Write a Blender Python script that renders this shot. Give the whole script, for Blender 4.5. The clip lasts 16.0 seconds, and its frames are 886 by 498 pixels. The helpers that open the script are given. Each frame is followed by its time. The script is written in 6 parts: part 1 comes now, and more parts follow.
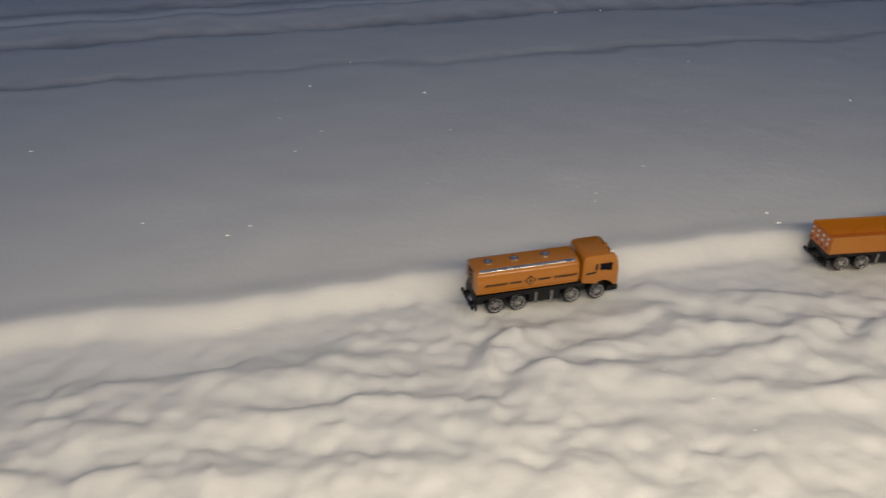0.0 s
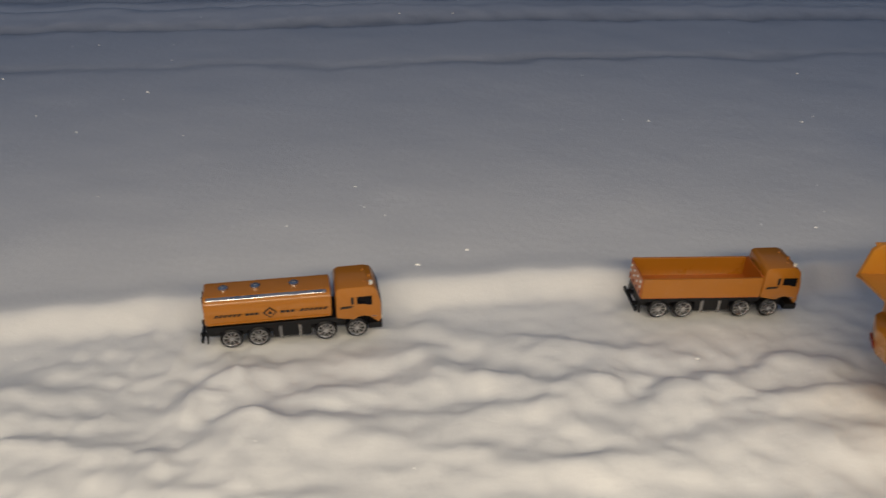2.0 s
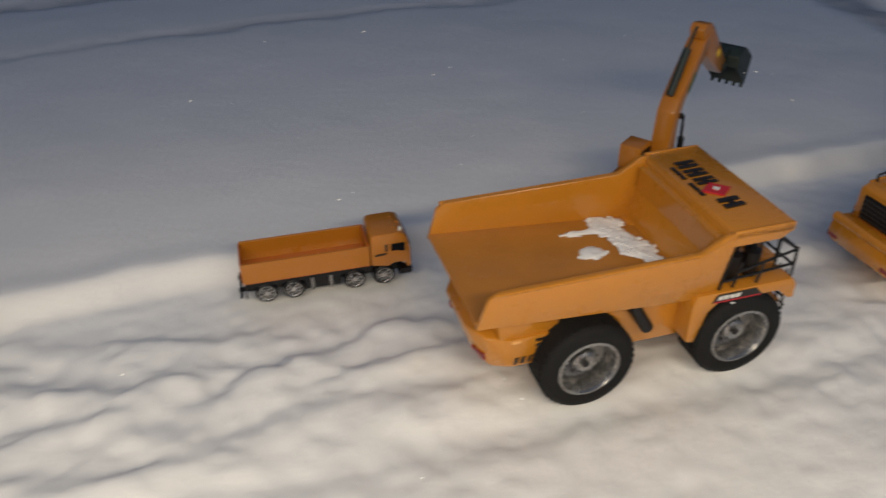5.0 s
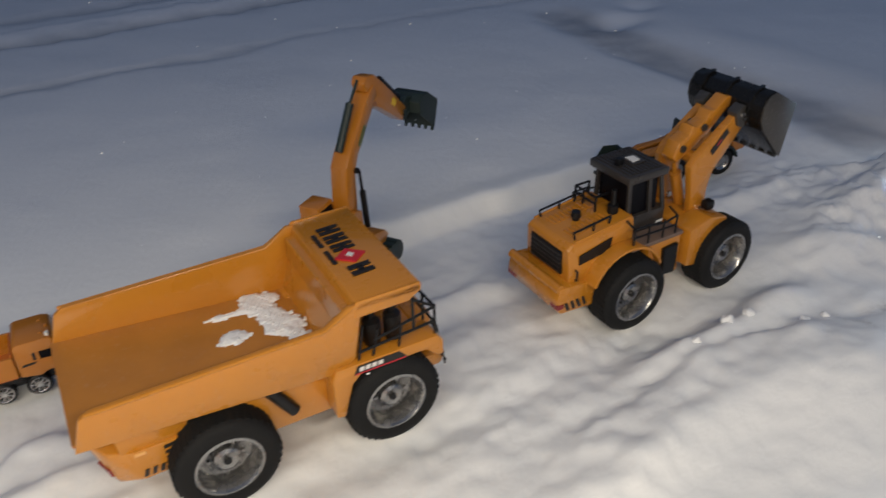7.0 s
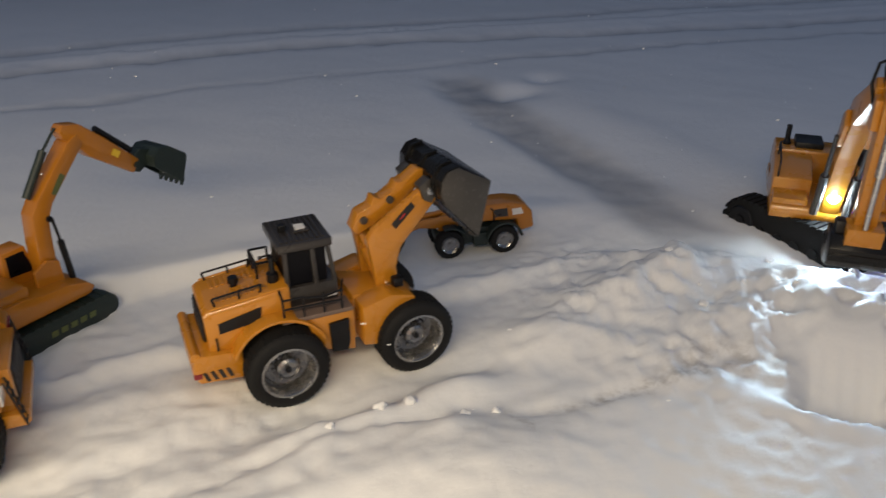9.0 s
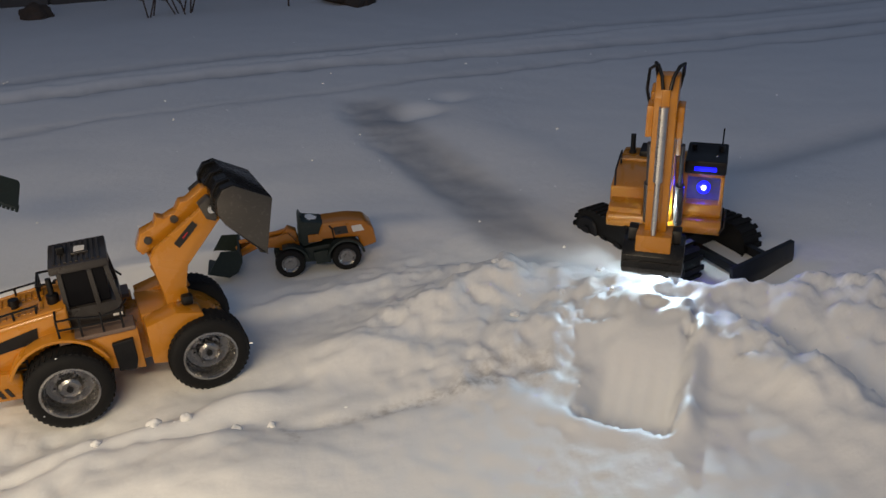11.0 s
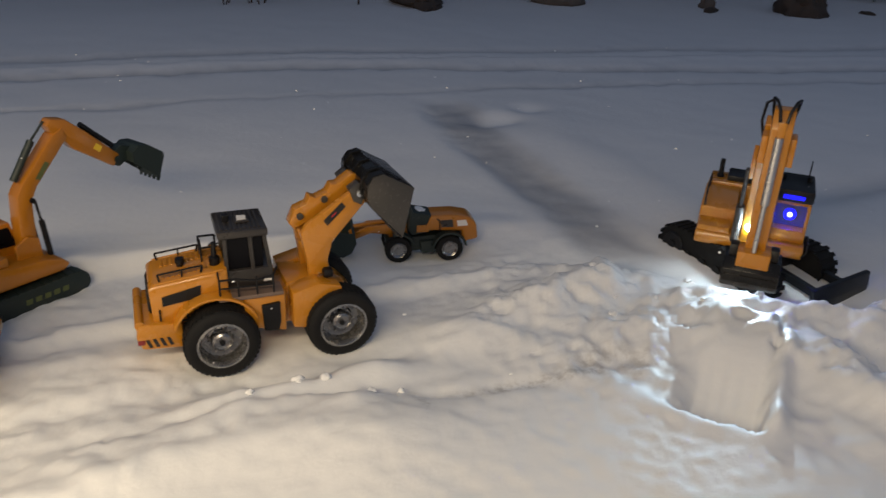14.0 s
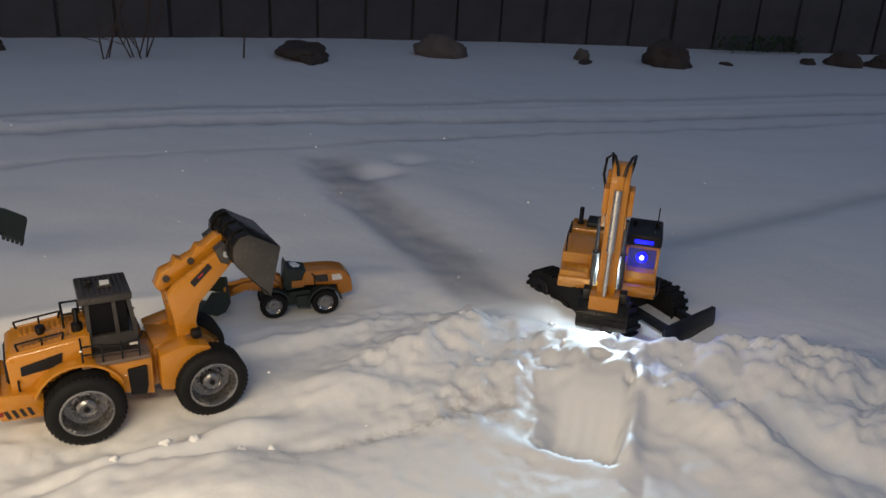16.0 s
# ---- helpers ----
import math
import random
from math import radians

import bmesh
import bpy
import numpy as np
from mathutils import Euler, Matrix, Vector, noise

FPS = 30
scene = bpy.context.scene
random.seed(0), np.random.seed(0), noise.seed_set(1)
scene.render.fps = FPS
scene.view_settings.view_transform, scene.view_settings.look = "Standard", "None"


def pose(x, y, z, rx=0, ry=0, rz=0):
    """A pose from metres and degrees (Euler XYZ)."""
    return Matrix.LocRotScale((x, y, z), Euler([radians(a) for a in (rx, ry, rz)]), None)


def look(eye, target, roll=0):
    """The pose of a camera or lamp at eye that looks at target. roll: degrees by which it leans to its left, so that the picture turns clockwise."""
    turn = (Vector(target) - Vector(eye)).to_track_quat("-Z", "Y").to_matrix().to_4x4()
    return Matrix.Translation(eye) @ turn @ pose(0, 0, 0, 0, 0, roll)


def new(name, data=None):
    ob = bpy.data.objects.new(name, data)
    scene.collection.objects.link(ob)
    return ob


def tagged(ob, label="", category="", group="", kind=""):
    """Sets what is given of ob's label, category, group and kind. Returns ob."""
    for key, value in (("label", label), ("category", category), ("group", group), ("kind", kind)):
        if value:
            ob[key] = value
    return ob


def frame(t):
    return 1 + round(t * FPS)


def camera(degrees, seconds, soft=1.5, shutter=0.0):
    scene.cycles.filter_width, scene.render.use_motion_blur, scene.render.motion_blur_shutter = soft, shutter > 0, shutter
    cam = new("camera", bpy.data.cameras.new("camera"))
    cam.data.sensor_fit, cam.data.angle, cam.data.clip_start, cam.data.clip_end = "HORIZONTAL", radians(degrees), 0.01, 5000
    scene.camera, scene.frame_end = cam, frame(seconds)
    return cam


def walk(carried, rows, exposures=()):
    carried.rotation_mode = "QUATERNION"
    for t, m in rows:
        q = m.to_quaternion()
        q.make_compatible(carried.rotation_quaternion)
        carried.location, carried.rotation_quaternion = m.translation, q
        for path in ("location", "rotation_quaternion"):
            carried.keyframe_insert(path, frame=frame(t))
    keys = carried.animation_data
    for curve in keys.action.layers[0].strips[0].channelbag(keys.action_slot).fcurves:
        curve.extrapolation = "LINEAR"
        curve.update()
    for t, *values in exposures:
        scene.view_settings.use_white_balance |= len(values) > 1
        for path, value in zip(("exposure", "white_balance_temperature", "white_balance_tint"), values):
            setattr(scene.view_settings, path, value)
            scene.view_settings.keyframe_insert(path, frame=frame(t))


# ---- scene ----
cam = camera(58.4, 16.0, soft=1.45, shutter=0.5)
METRES, EYE, TILT, LEAN, TURN = 2.1, 0.60, -31.2, -0.7, 0.0
ROWS = [
    (0.0, 0.0, 0.0, 0.0, 0.0, 0.0, 0.0),
    (0.5, 0.0404, 0.0165, 0.0026, -0.44, -0.02, 0.33),
    (1.0, 0.074, 0.0346, 0.0058, 0.29, 0.1, -1.3),
    (1.5, 0.1108, 0.0538, 0.0042, 1.6, 0.74, -2.28),
    (2.0, 0.1566, 0.0647, 0.0126, 2.57, 0.79, -2.75),
    (2.5, 0.1847, 0.0643, 0.0126, 3.13, 0.05, -4.0),
    (3.0, 0.1892, 0.0477, 0.0244, 3.01, -1.45, -3.56),
    (3.5, 0.2121, 0.0461, 0.0374, 0.83, -3.07, -0.61),
    (4.0, 0.248, 0.0718, 0.0338, -2.16, -3.34, 0.99),
    (4.5, 0.275, 0.0846, 0.0267, -3.62, -3.08, 2.43),
    (5.0, 0.3128, 0.0842, 0.0248, -5.72, -2.48, 4.71),
    (7.5, 0.4497, 0.0822, 0.0406, -16.62, -2.11, 12.49),
    (8.0, 0.4957, 0.0737, 0.0652, -15.59, -2.67, 11.27),
    (8.5, 0.5714, 0.0657, 0.0218, -13.39, 0.03, 8.33),
    (9.0, 0.6286, 0.0561, -0.0001, -11.46, 3.19, 7.62),
    (9.5, 0.6667, 0.0516, -0.0159, -10.51, 4.24, 8.77),
    (10.0, 0.7034, 0.0441, -0.0237, -11.01, 4.57, 10.19),
    (12.5, 0.7651, 0.004, -0.0228, -7.61, 5.62, 6.02),
    (13.0, 0.7299, -0.0019, -0.031, -7.11, 5.59, 5.11),
    (13.5, 0.689, -0.0032, -0.0286, -7.72, 5.55, 4.04),
    (14.0, 0.6785, -0.004, -0.0272, -9.46, 5.51, 3.94),
    (14.5, 0.6911, -0.0135, -0.0289, -12.65, 5.46, 5.08),
    (15.0, 0.6992, -0.0184, -0.0279, -15.1, 5.78, 5.94),
    (15.5, 0.6989, -0.0224, -0.0271, -15.97, 6.78, 6.33),
    (16.0, 0.6971, -0.028, -0.026, -16.16, 8.13, 6.9),
]
walk(cam, [(t, pose(0, 0, EYE, TILT, LEAN, TURN) @ pose(METRES * x, METRES * y, METRES * z, 90 + pitch, roll, yaw)) for t, x, y, z, yaw, pitch, roll in ROWS], [(0, -0.60, 5900, 10), (5, -0.55, 5700, 10), (7.5, -0.28, 5500, 10), (9, -0.10, 6250, 10), (10, -0.16, 6350, 10), (12.5, -0.18, 6400, 10), (14.5, -0.16, 6400, 10), (16, 0.02, 6400, 10)])

# ---- world and lights ----
world = bpy.data.worlds.new("dusk_sky")
scene.world = world
world.use_nodes = True
wn = world.node_tree.nodes
bg = wn["Background"]
sky = wn.new("ShaderNodeTexSky")
sky.sky_type = "NISHITA"
sky.sun_disc = False
sky.sun_elevation = radians(1.5)
sky.sun_rotation = radians(200)
sky.dust_density = 3.0
grey = wn.new("ShaderNodeMix")
grey.data_type = "RGBA"
grey.inputs[0].default_value = 0.8
world.node_tree.links.new(sky.outputs[0], grey.inputs[6])
grey.inputs[7].default_value = (0.52, 0.665, 1.0, 1)
world.node_tree.links.new(grey.outputs[2], bg.inputs[0])
bg.inputs[1].default_value = 0.24


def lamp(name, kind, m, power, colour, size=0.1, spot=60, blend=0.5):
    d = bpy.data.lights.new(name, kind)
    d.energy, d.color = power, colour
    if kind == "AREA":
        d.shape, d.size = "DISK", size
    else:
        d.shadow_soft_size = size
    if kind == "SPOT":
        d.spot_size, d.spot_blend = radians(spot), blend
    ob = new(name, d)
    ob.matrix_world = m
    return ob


# added warm strip lamp behind the camera, standing in for an unseen source
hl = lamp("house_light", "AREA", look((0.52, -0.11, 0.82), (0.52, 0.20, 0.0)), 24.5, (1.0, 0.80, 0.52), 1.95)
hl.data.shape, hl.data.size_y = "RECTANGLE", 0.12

# ---- materials ----


def mat(name, colour, rough=0.5, metal=0.0, vary=0.15, scale=60, bump=0.0, bscale=300, coat=0.0, emit=None, power=0, spec=0.5, dust=0.0):
    m = bpy.data.materials.new(name)
    m.use_nodes = True
    nt, n = m.node_tree, m.node_tree.nodes
    b = n["Principled BSDF"]
    b.inputs["Roughness"].default_value = rough
    b.inputs["Metallic"].default_value = metal
    b.inputs["Coat Weight"].default_value = coat
    b.inputs["Specular IOR Level"].default_value = spec
    co = n.new("ShaderNodeTexCoord")
    t1 = n.new("ShaderNodeTexNoise")
    t1.inputs["Scale"].default_value, t1.inputs["Detail"].default_value = scale, 6
    nt.links.new(co.outputs["Object"], t1.inputs["Vector"])
    mix = n.new("ShaderNodeMix")
    mix.data_type = "RGBA"
    nt.links.new(t1.outputs["Fac"], mix.inputs[0])
    mix.inputs[6].default_value = (*[c * (1 - vary) for c in colour], 1)
    mix.inputs[7].default_value = (*[min(1, c * (1 + vary)) for c in colour], 1)
    out = mix.outputs[2]
    if dust:
        t3 = n.new("ShaderNodeTexNoise")
        t3.inputs["Scale"].default_value, t3.inputs["Detail"].default_value = scale * 6, 8
        nt.links.new(co.outputs["Object"], t3.inputs["Vector"])
        ramp = n.new("ShaderNodeMapRange")
        ramp.inputs[1].default_value, ramp.inputs[2].default_value = 0.58, 0.75
        ramp.inputs[4].default_value = dust
        nt.links.new(t3.outputs["Fac"], ramp.inputs[0])
        mx = n.new("ShaderNodeMix")
        mx.data_type = "RGBA"
        nt.links.new(ramp.outputs[0], mx.inputs[0])
        nt.links.new(out, mx.inputs[6])
        mx.inputs[7].default_value = (0.6, 0.58, 0.54, 1)
        out = mx.outputs[2]
    nt.links.new(out, b.inputs["Base Color"])
    rr = n.new("ShaderNodeMapRange")
    rr.inputs[3].default_value, rr.inputs[4].default_value = max(0.02, rough - 0.1), min(1, rough + 0.12)
    nt.links.new(t1.outputs["Fac"], rr.inputs[0])
    nt.links.new(rr.outputs[0], b.inputs["Roughness"])
    if bump:
        t2 = n.new("ShaderNodeTexNoise")
        t2.inputs["Scale"].default_value, t2.inputs["Detail"].default_value = bscale, 5
        nt.links.new(co.outputs["Object"], t2.inputs["Vector"])
        bp = n.new("ShaderNodeBump")
        bp.inputs["Strength"].default_value, bp.inputs["Distance"].default_value = bump, 0.002
        nt.links.new(t2.outputs["Fac"], bp.inputs["Height"])
        nt.links.new(bp.outputs[0], b.inputs["Normal"])
    if emit:
        b.inputs["Emission Color"].default_value = (*emit, 1)
        b.inputs["Emission Strength"].default_value = power
    return m


YELLOW = mat("yellow_orange_plastic", (0.50, 0.20, 0.011), 0.28, vary=0.08, scale=25, coat=0.45, bump=0.04, bscale=500, dust=0.05)
ORANGE = mat("orange_painted_metal", (0.44, 0.162, 0.009), 0.3, vary=0.08, scale=30, coat=0.4, dust=0.04)
DEEP = mat("deep_orange_plastic", (0.46, 0.125, 0.008), 0.4, vary=0.1, scale=30, coat=0.15, dust=0.04)
BLACK = mat("black_plastic", (0.006, 0.006, 0.007), 0.42, vary=0.3, scale=40, bump=0.05, spec=0.35, dust=0.01)
RUBBER = mat("black_rubber", (0.007, 0.007, 0.0075), 0.75, vary=0.3, scale=60, bump=0.25, bscale=700, dust=0.01, spec=0.3)
SILVER = mat("silver_plated_plastic", (0.33, 0.325, 0.32), 0.26, metal=0.9, vary=0.15, scale=80)
CHROME = mat("chrome", (0.62, 0.61, 0.60), 0.27, metal=1.0, vary=0.05)
STEEL = mat("dark_grey_steel", (0.060, 0.055, 0.050), 0.34, metal=0.3, vary=0.3, scale=40, bump=0.08, dust=0.1)
CABGREY = mat("dark_grey_cab_plastic", (0.032, 0.028, 0.026), 0.3, vary=0.15, scale=40, dust=0.03)
GREYGREEN = mat("dark_grey_green_plastic", (0.014, 0.024, 0.021), 0.5, vary=0.2, scale=40, dust=0.03)
DECKBROWN = mat("brown_grey_deck_plastic", (0.16, 0.11, 0.085), 0.55, vary=0.2, scale=60)
DARKGLASS = mat("dark_window_plastic", (0.004, 0.004, 0.006), 0.3, vary=0.1, spec=0.12)
DECALBLACK = mat("black_decal", (0.015, 0.012, 0.01), 0.5, vary=0.3, scale=200)
DARKSTEEL = mat("glossy_black_metal", (0.02, 0.019, 0.018), 0.25, metal=0.6, vary=0.3, scale=50, bump=0.05)
# browner than YELLOW: the bed's shade is put into the floor colour
FLOORSHADE = mat("worn_brown_orange_plastic", (0.44, 0.18, 0.022), 0.34, vary=0.22, scale=30, dust=0.06)
GLOWCATCH = mat("grey_plastic", (0.07, 0.07, 0.09), 0.5, vary=0.1)
DECALRED = mat("red_decal", (0.5, 0.02, 0.03), 0.45, vary=0.1)
DECALWHITE = mat("white_decal", (0.75, 0.73, 0.7), 0.5, vary=0.1)
DECALYELLOW = mat("yellow_decal", (0.75, 0.5, 0.03), 0.5, vary=0.1)
REDLIGHT = mat("red_tail_lamp_plastic", (0.20, 0.010, 0.010), 0.25, vary=0.1, coat=0.4)
AMBER = mat("amber_lamp_plastic", (0.75, 0.4, 0.12), 0.2, vary=0.1, coat=0.5)
WHITELENS = mat("white_lamp_lens", (0.8, 0.78, 0.72), 0.2, vary=0.05, coat=0.4)
GLOWWHITE = mat("lit_white_led", (0.9, 0.95, 1.0), 0.3, emit=(0.78, 0.92, 1.0), power=300)
GLOWBLUE = mat("lit_blue_led", (0.02, 0.02, 0.9), 0.3, emit=(0.004, 0.004, 1.0), power=2.2)
GLOWCORE = mat("lit_led_core", (0.6, 0.65, 1.0), 0.3, emit=(0.55, 0.6, 1.0), power=7)
FENCE = mat("weathered_dark_wood", (0.062, 0.062, 0.066), 0.85, vary=0.45, scale=7, bump=0.5, bscale=40)
STONE = mat("dark_brown_stone", (0.06, 0.045, 0.035), 0.9, vary=0.6, scale=12, bump=0.8, bscale=60)
STONEGREY = mat("grey_brown_stone", (0.12, 0.1, 0.085), 0.9, vary=0.5, scale=12, bump=0.8, bscale=60)
TWIG = mat("dry_brown_twig", (0.07, 0.05, 0.04), 0.9, vary=0.4, scale=60)
GREEN = mat("dark_green_leaf", (0.02, 0.06, 0.012), 0.7, vary=0.4, scale=60)


def snow_material():
    m = bpy.data.materials.new("snow")
    m.use_nodes = True
    nt, n = m.node_tree, m.node_tree.nodes
    b = n["Principled BSDF"]
    b.inputs["Roughness"].default_value = 0.5
    b.inputs["Specular IOR Level"].default_value = 0.45
    geo = n.new("ShaderNodeNewGeometry")

    def tex(scale, detail=6, rough=0.55):
        t = n.new("ShaderNodeTexNoise")
        t.inputs["Scale"].default_value, t.inputs["Detail"].default_value, t.inputs["Roughness"].default_value = scale, detail, rough
        nt.links.new(geo.outputs["Position"], t.inputs["Vector"])
        return t

    big, fine, grain = tex(3), tex(55, 8, 0.65), tex(600, 4, 0.7)
    c1 = n.new("ShaderNodeMix")
    c1.data_type = "RGBA"
    nt.links.new(big.outputs["Fac"], c1.inputs[0])
    c1.inputs[6].default_value = (0.80, 0.80, 0.80, 1)
    c1.inputs[7].default_value = (0.88, 0.88, 0.88, 1)
    # dirt scraped up by wheels in freely shaped streaks, plus painted shade beside pit
    dirt = n.new("ShaderNodeAttribute")
    dirt.attribute_name = "dirt"
    mul = n.new("ShaderNodeMath")
    mul.operation = "MULTIPLY"
    dn = n.new("ShaderNodeMapRange")
    dn.inputs[1].default_value, dn.inputs[2].default_value = 0.42, 0.62
    nt.links.new(fine.outputs["Fac"], dn.inputs[0])
    nt.links.new(dn.outputs[0], mul.inputs[0])
    nt.links.new(dirt.outputs["Fac"], mul.inputs[1])
    c2 = n.new("ShaderNodeMix")
    c2.data_type = "RGBA"
    nt.links.new(mul.outputs[0], c2.inputs[0])
    nt.links.new(c1.outputs[2], c2.inputs[6])
    c2.inputs[7].default_value = (0.20, 0.17, 0.14, 1)
    nt.links.new(c2.outputs[2], b.inputs["Base Color"])
    # packed, greyer snow on the trodden way; wheel tracks have shade painted in too
    pk = n.new("ShaderNodeAttribute")
    pk.attribute_name = "packed"
    pn = n.new("ShaderNodeMath")
    pn.operation = "MULTIPLY"
    pr = n.new("ShaderNodeMapRange")
    pr.inputs[3].default_value, pr.inputs[4].default_value = 0.55, 1.3
    nt.links.new(tex(14, 5).outputs["Fac"], pr.inputs[0])
    nt.links.new(pr.outputs[0], pn.inputs[0])
    nt.links.new(pk.outputs["Fac"], pn.inputs[1])
    c3 = n.new("ShaderNodeMix")
    c3.data_type = "RGBA"
    nt.links.new(pn.outputs[0], c3.inputs[0])
    nt.links.new(c2.outputs[2], c3.inputs[6])
    c3.inputs[7].default_value = (0.42, 0.42, 0.43, 1)
    nt.links.new(c3.outputs[2], b.inputs["Base Color"])
    h = n.new("ShaderNodeMath")
    h.operation = "MULTIPLY_ADD"
    nt.links.new(grain.outputs["Fac"], h.inputs[0])
    h.inputs[1].default_value = 0.12
    nt.links.new(fine.outputs["Fac"], h.inputs[2])
    bp = n.new("ShaderNodeBump")
    bp.inputs["Strength"].default_value, bp.inputs["Distance"].default_value = 0.26, 0.004
    nt.links.new(h.outputs[0], bp.inputs["Height"])
    nt.links.new(bp.outputs[0], b.inputs["Normal"])
    return m


SNOW = snow_material()

# ---- mesh helpers ----


def part(name, bm, material, parent=None, label="", smooth=False, m=None):
    me = bpy.data.meshes.new(name)
    bmesh.ops.recalc_face_normals(bm, faces=bm.faces)
    if smooth:
        for f in bm.faces:
            f.smooth = True
    bm.to_mesh(me)
    bm.free()
    if smooth:
        me.set_sharp_from_angle(angle=radians(38))
    me.materials.append(material)
    ob = new(name, me)
    if parent:
        ob.parent = parent
    if m is not None:
        ob.matrix_local = m
    if label:
        ob["label"] = label
    return ob


def twin(src, parent, m):
    """The same mesh once more, as a part of its own (its children too)."""
    ob = new(src.name.split(".")[0], src.data)
    ob.parent = parent
    ob.matrix_local = m
    for k in ("label", "kind"):
        if k in src:
            ob[k] = src[k]
    for c in src.children:
        twin(c, ob, c.matrix_local.copy())
    return ob


def thing(name, m, label, category, group="", kind=""):
    ob = new(name)
    ob.empty_display_size = 0.02
    ob.matrix_world = m
    return tagged(ob, label, category, group, kind)


def add(bm, other, m=None):
    """Join another bmesh into bm."""
    me = bpy.data.meshes.new("join")
    other.to_mesh(me)
    if m is not None:
        me.transform(m)
    bm.from_mesh(me)
    bpy.data.meshes.remove(me)
    other.free()
    return bm


def box(x0, x1, y0, y1, z0, z1, b=0.0012, seg=2):
    bm = bmesh.new()
    bmesh.ops.create_cube(bm, size=1, matrix=Matrix.Translation(((x0 + x1) / 2, (y0 + y1) / 2, (z0 + z1) / 2)) @ Matrix.Diagonal((abs(x1 - x0), abs(y1 - y0), abs(z1 - z0), 1)))
    if b:
        bmesh.ops.bevel(bm, geom=bm.edges[:], offset=b, segments=seg, affect="EDGES", profile=0.5)
    return bm


def prism(pts, y0, y1, b=0.001, seg=2):
    """A side outline of (x, z), drawn from y0 to y1."""
    bm = bmesh.new()
    a = [bm.verts.new((x, y0, z)) for x, z in pts]
    c = [bm.verts.new((x, y1, z)) for x, z in pts]
    bm.faces.new(a)
    bm.faces.new(c[::-1])
    for i in range(len(pts)):
        j = (i + 1) % len(pts)
        bm.faces.new((a[i], c[i], c[j], a[j]))
    bmesh.ops.recalc_face_normals(bm, faces=bm.faces)
    if b:
        bmesh.ops.bevel(bm, geom=bm.edges[:], offset=b, segments=seg, affect="EDGES", profile=0.5)
    return bm


def hull(pts, b=0.0):
    bm = bmesh.new()
    vs = [bm.verts.new(p) for p in pts]
    bmesh.ops.convex_hull(bm, input=vs)
    bmesh.ops.dissolve_limit(bm, angle_limit=radians(2), verts=bm.verts, edges=bm.edges)
    if b:
        bmesh.ops.bevel(bm, geom=bm.edges[:], offset=b, segments=2, affect="EDGES", profile=0.5)
    return bm


def lathe(prof, n=36):
    """(r, y) turned round the y axis."""
    bm = bmesh.new()
    rings = []
    for r, y in prof:
        if r < 1e-6:
            rings.append([bm.verts.new((0, y, 0))])
        else:
            rings.append([bm.verts.new((r * math.cos(2 * math.pi * i / n), y, r * math.sin(2 * math.pi * i / n))) for i in range(n)])
    for p, q in zip(rings, rings[1:]):
        for i in range(n):
            j = (i + 1) % n
            if len(p) == 1 and len(q) == 1:
                continue
            if len(p) == 1:
                bm.faces.new((p[0], q[j], q[i]))
            elif len(q) == 1:
                bm.faces.new((p[i], p[j], q[0]))
            else:
                bm.faces.new((p[i], p[j], q[j], q[i]))
    return bm


def rod(p, q, r, n=8, r2=None):
    p, q = Vector(p), Vector(q)
    bm = bmesh.new()
    bmesh.ops.create_cone(bm, cap_ends=True, segments=n, radius1=r, radius2=r if r2 is None else r2, depth=(q - p).length)
    bm.transform(Matrix.Translation((p + q) / 2) @ (q - p).to_track_quat("Z", "Y").to_matrix().to_4x4())
    return bm


def tube(pts, r, n=8):
    """A bent bar through points."""
    pts = [Vector(p) for p in pts]
    bm = bmesh.new()
    prev = None
    for i, p in enumerate(pts):
        d = (pts[min(i + 1, len(pts) - 1)] - pts[max(i - 1, 0)]).normalized()
        q = d.to_track_quat("Z", "Y").to_matrix()
        ring = [bm.verts.new(p + q @ Vector((r * math.cos(2 * math.pi * k / n), r * math.sin(2 * math.pi * k / n), 0))) for k in range(n)]
        if prev:
            best = min(range(n), key=lambda s: sum((prev[k].co - ring[(k + s) % n].co).length_squared for k in range(n)))
            ring = ring[best:] + ring[:best]
            for k in range(n):
                bm.faces.new((prev[k], prev[(k + 1) % n], ring[(k + 1) % n], ring[k]))
        else:
            bm.faces.new(ring[::-1])
        prev = ring
    bm.faces.new(prev)
    return bm


def rails(lines, r=0.0012):
    bm = bmesh.new()
    for p, q in lines:
        add(bm, rod(p, q, r, 6))
    return bm


def rail_set(name, lines, r, material, parent, label):
    """A rail of single bars: the first one carries the rest."""
    first = part(name, rod(*lines[0], r, 6), material, parent, label)
    for p, q in lines[1:]:
        part("rail_bar", rod(p, q, r, 6), material, first)


def facing(x, y, z, deg):
    return Matrix.Translation((x, y, z)) @ Matrix.Rotation(radians(deg), 4, "Z")


# ---- snow ground ----
RNG = np.random.RandomState(7)
LAT = RNG.rand(256, 256)


def vnoise(x, y, ox=0.0, oy=0.0):
    """Smooth noise in -1..1 on a lattice of unit cells."""
    x, y = np.asarray(x, float) + ox, np.asarray(y, float) + oy
    i, j = np.floor(x).astype(int), np.floor(y).astype(int)
    u, v = x - i, y - j
    u, v = u * u * u * (u * (u * 6 - 15) + 10), v * v * v * (v * (v * 6 - 15) + 10)
    a, b, c, d = LAT[i % 256, j % 256], LAT[(i + 1) % 256, j % 256], LAT[i % 256, (j + 1) % 256], LAT[(i + 1) % 256, (j + 1) % 256]
    return 2 * (a + (b - a) * u + (c - a) * v + (a - b - c + d) * u * v) - 1


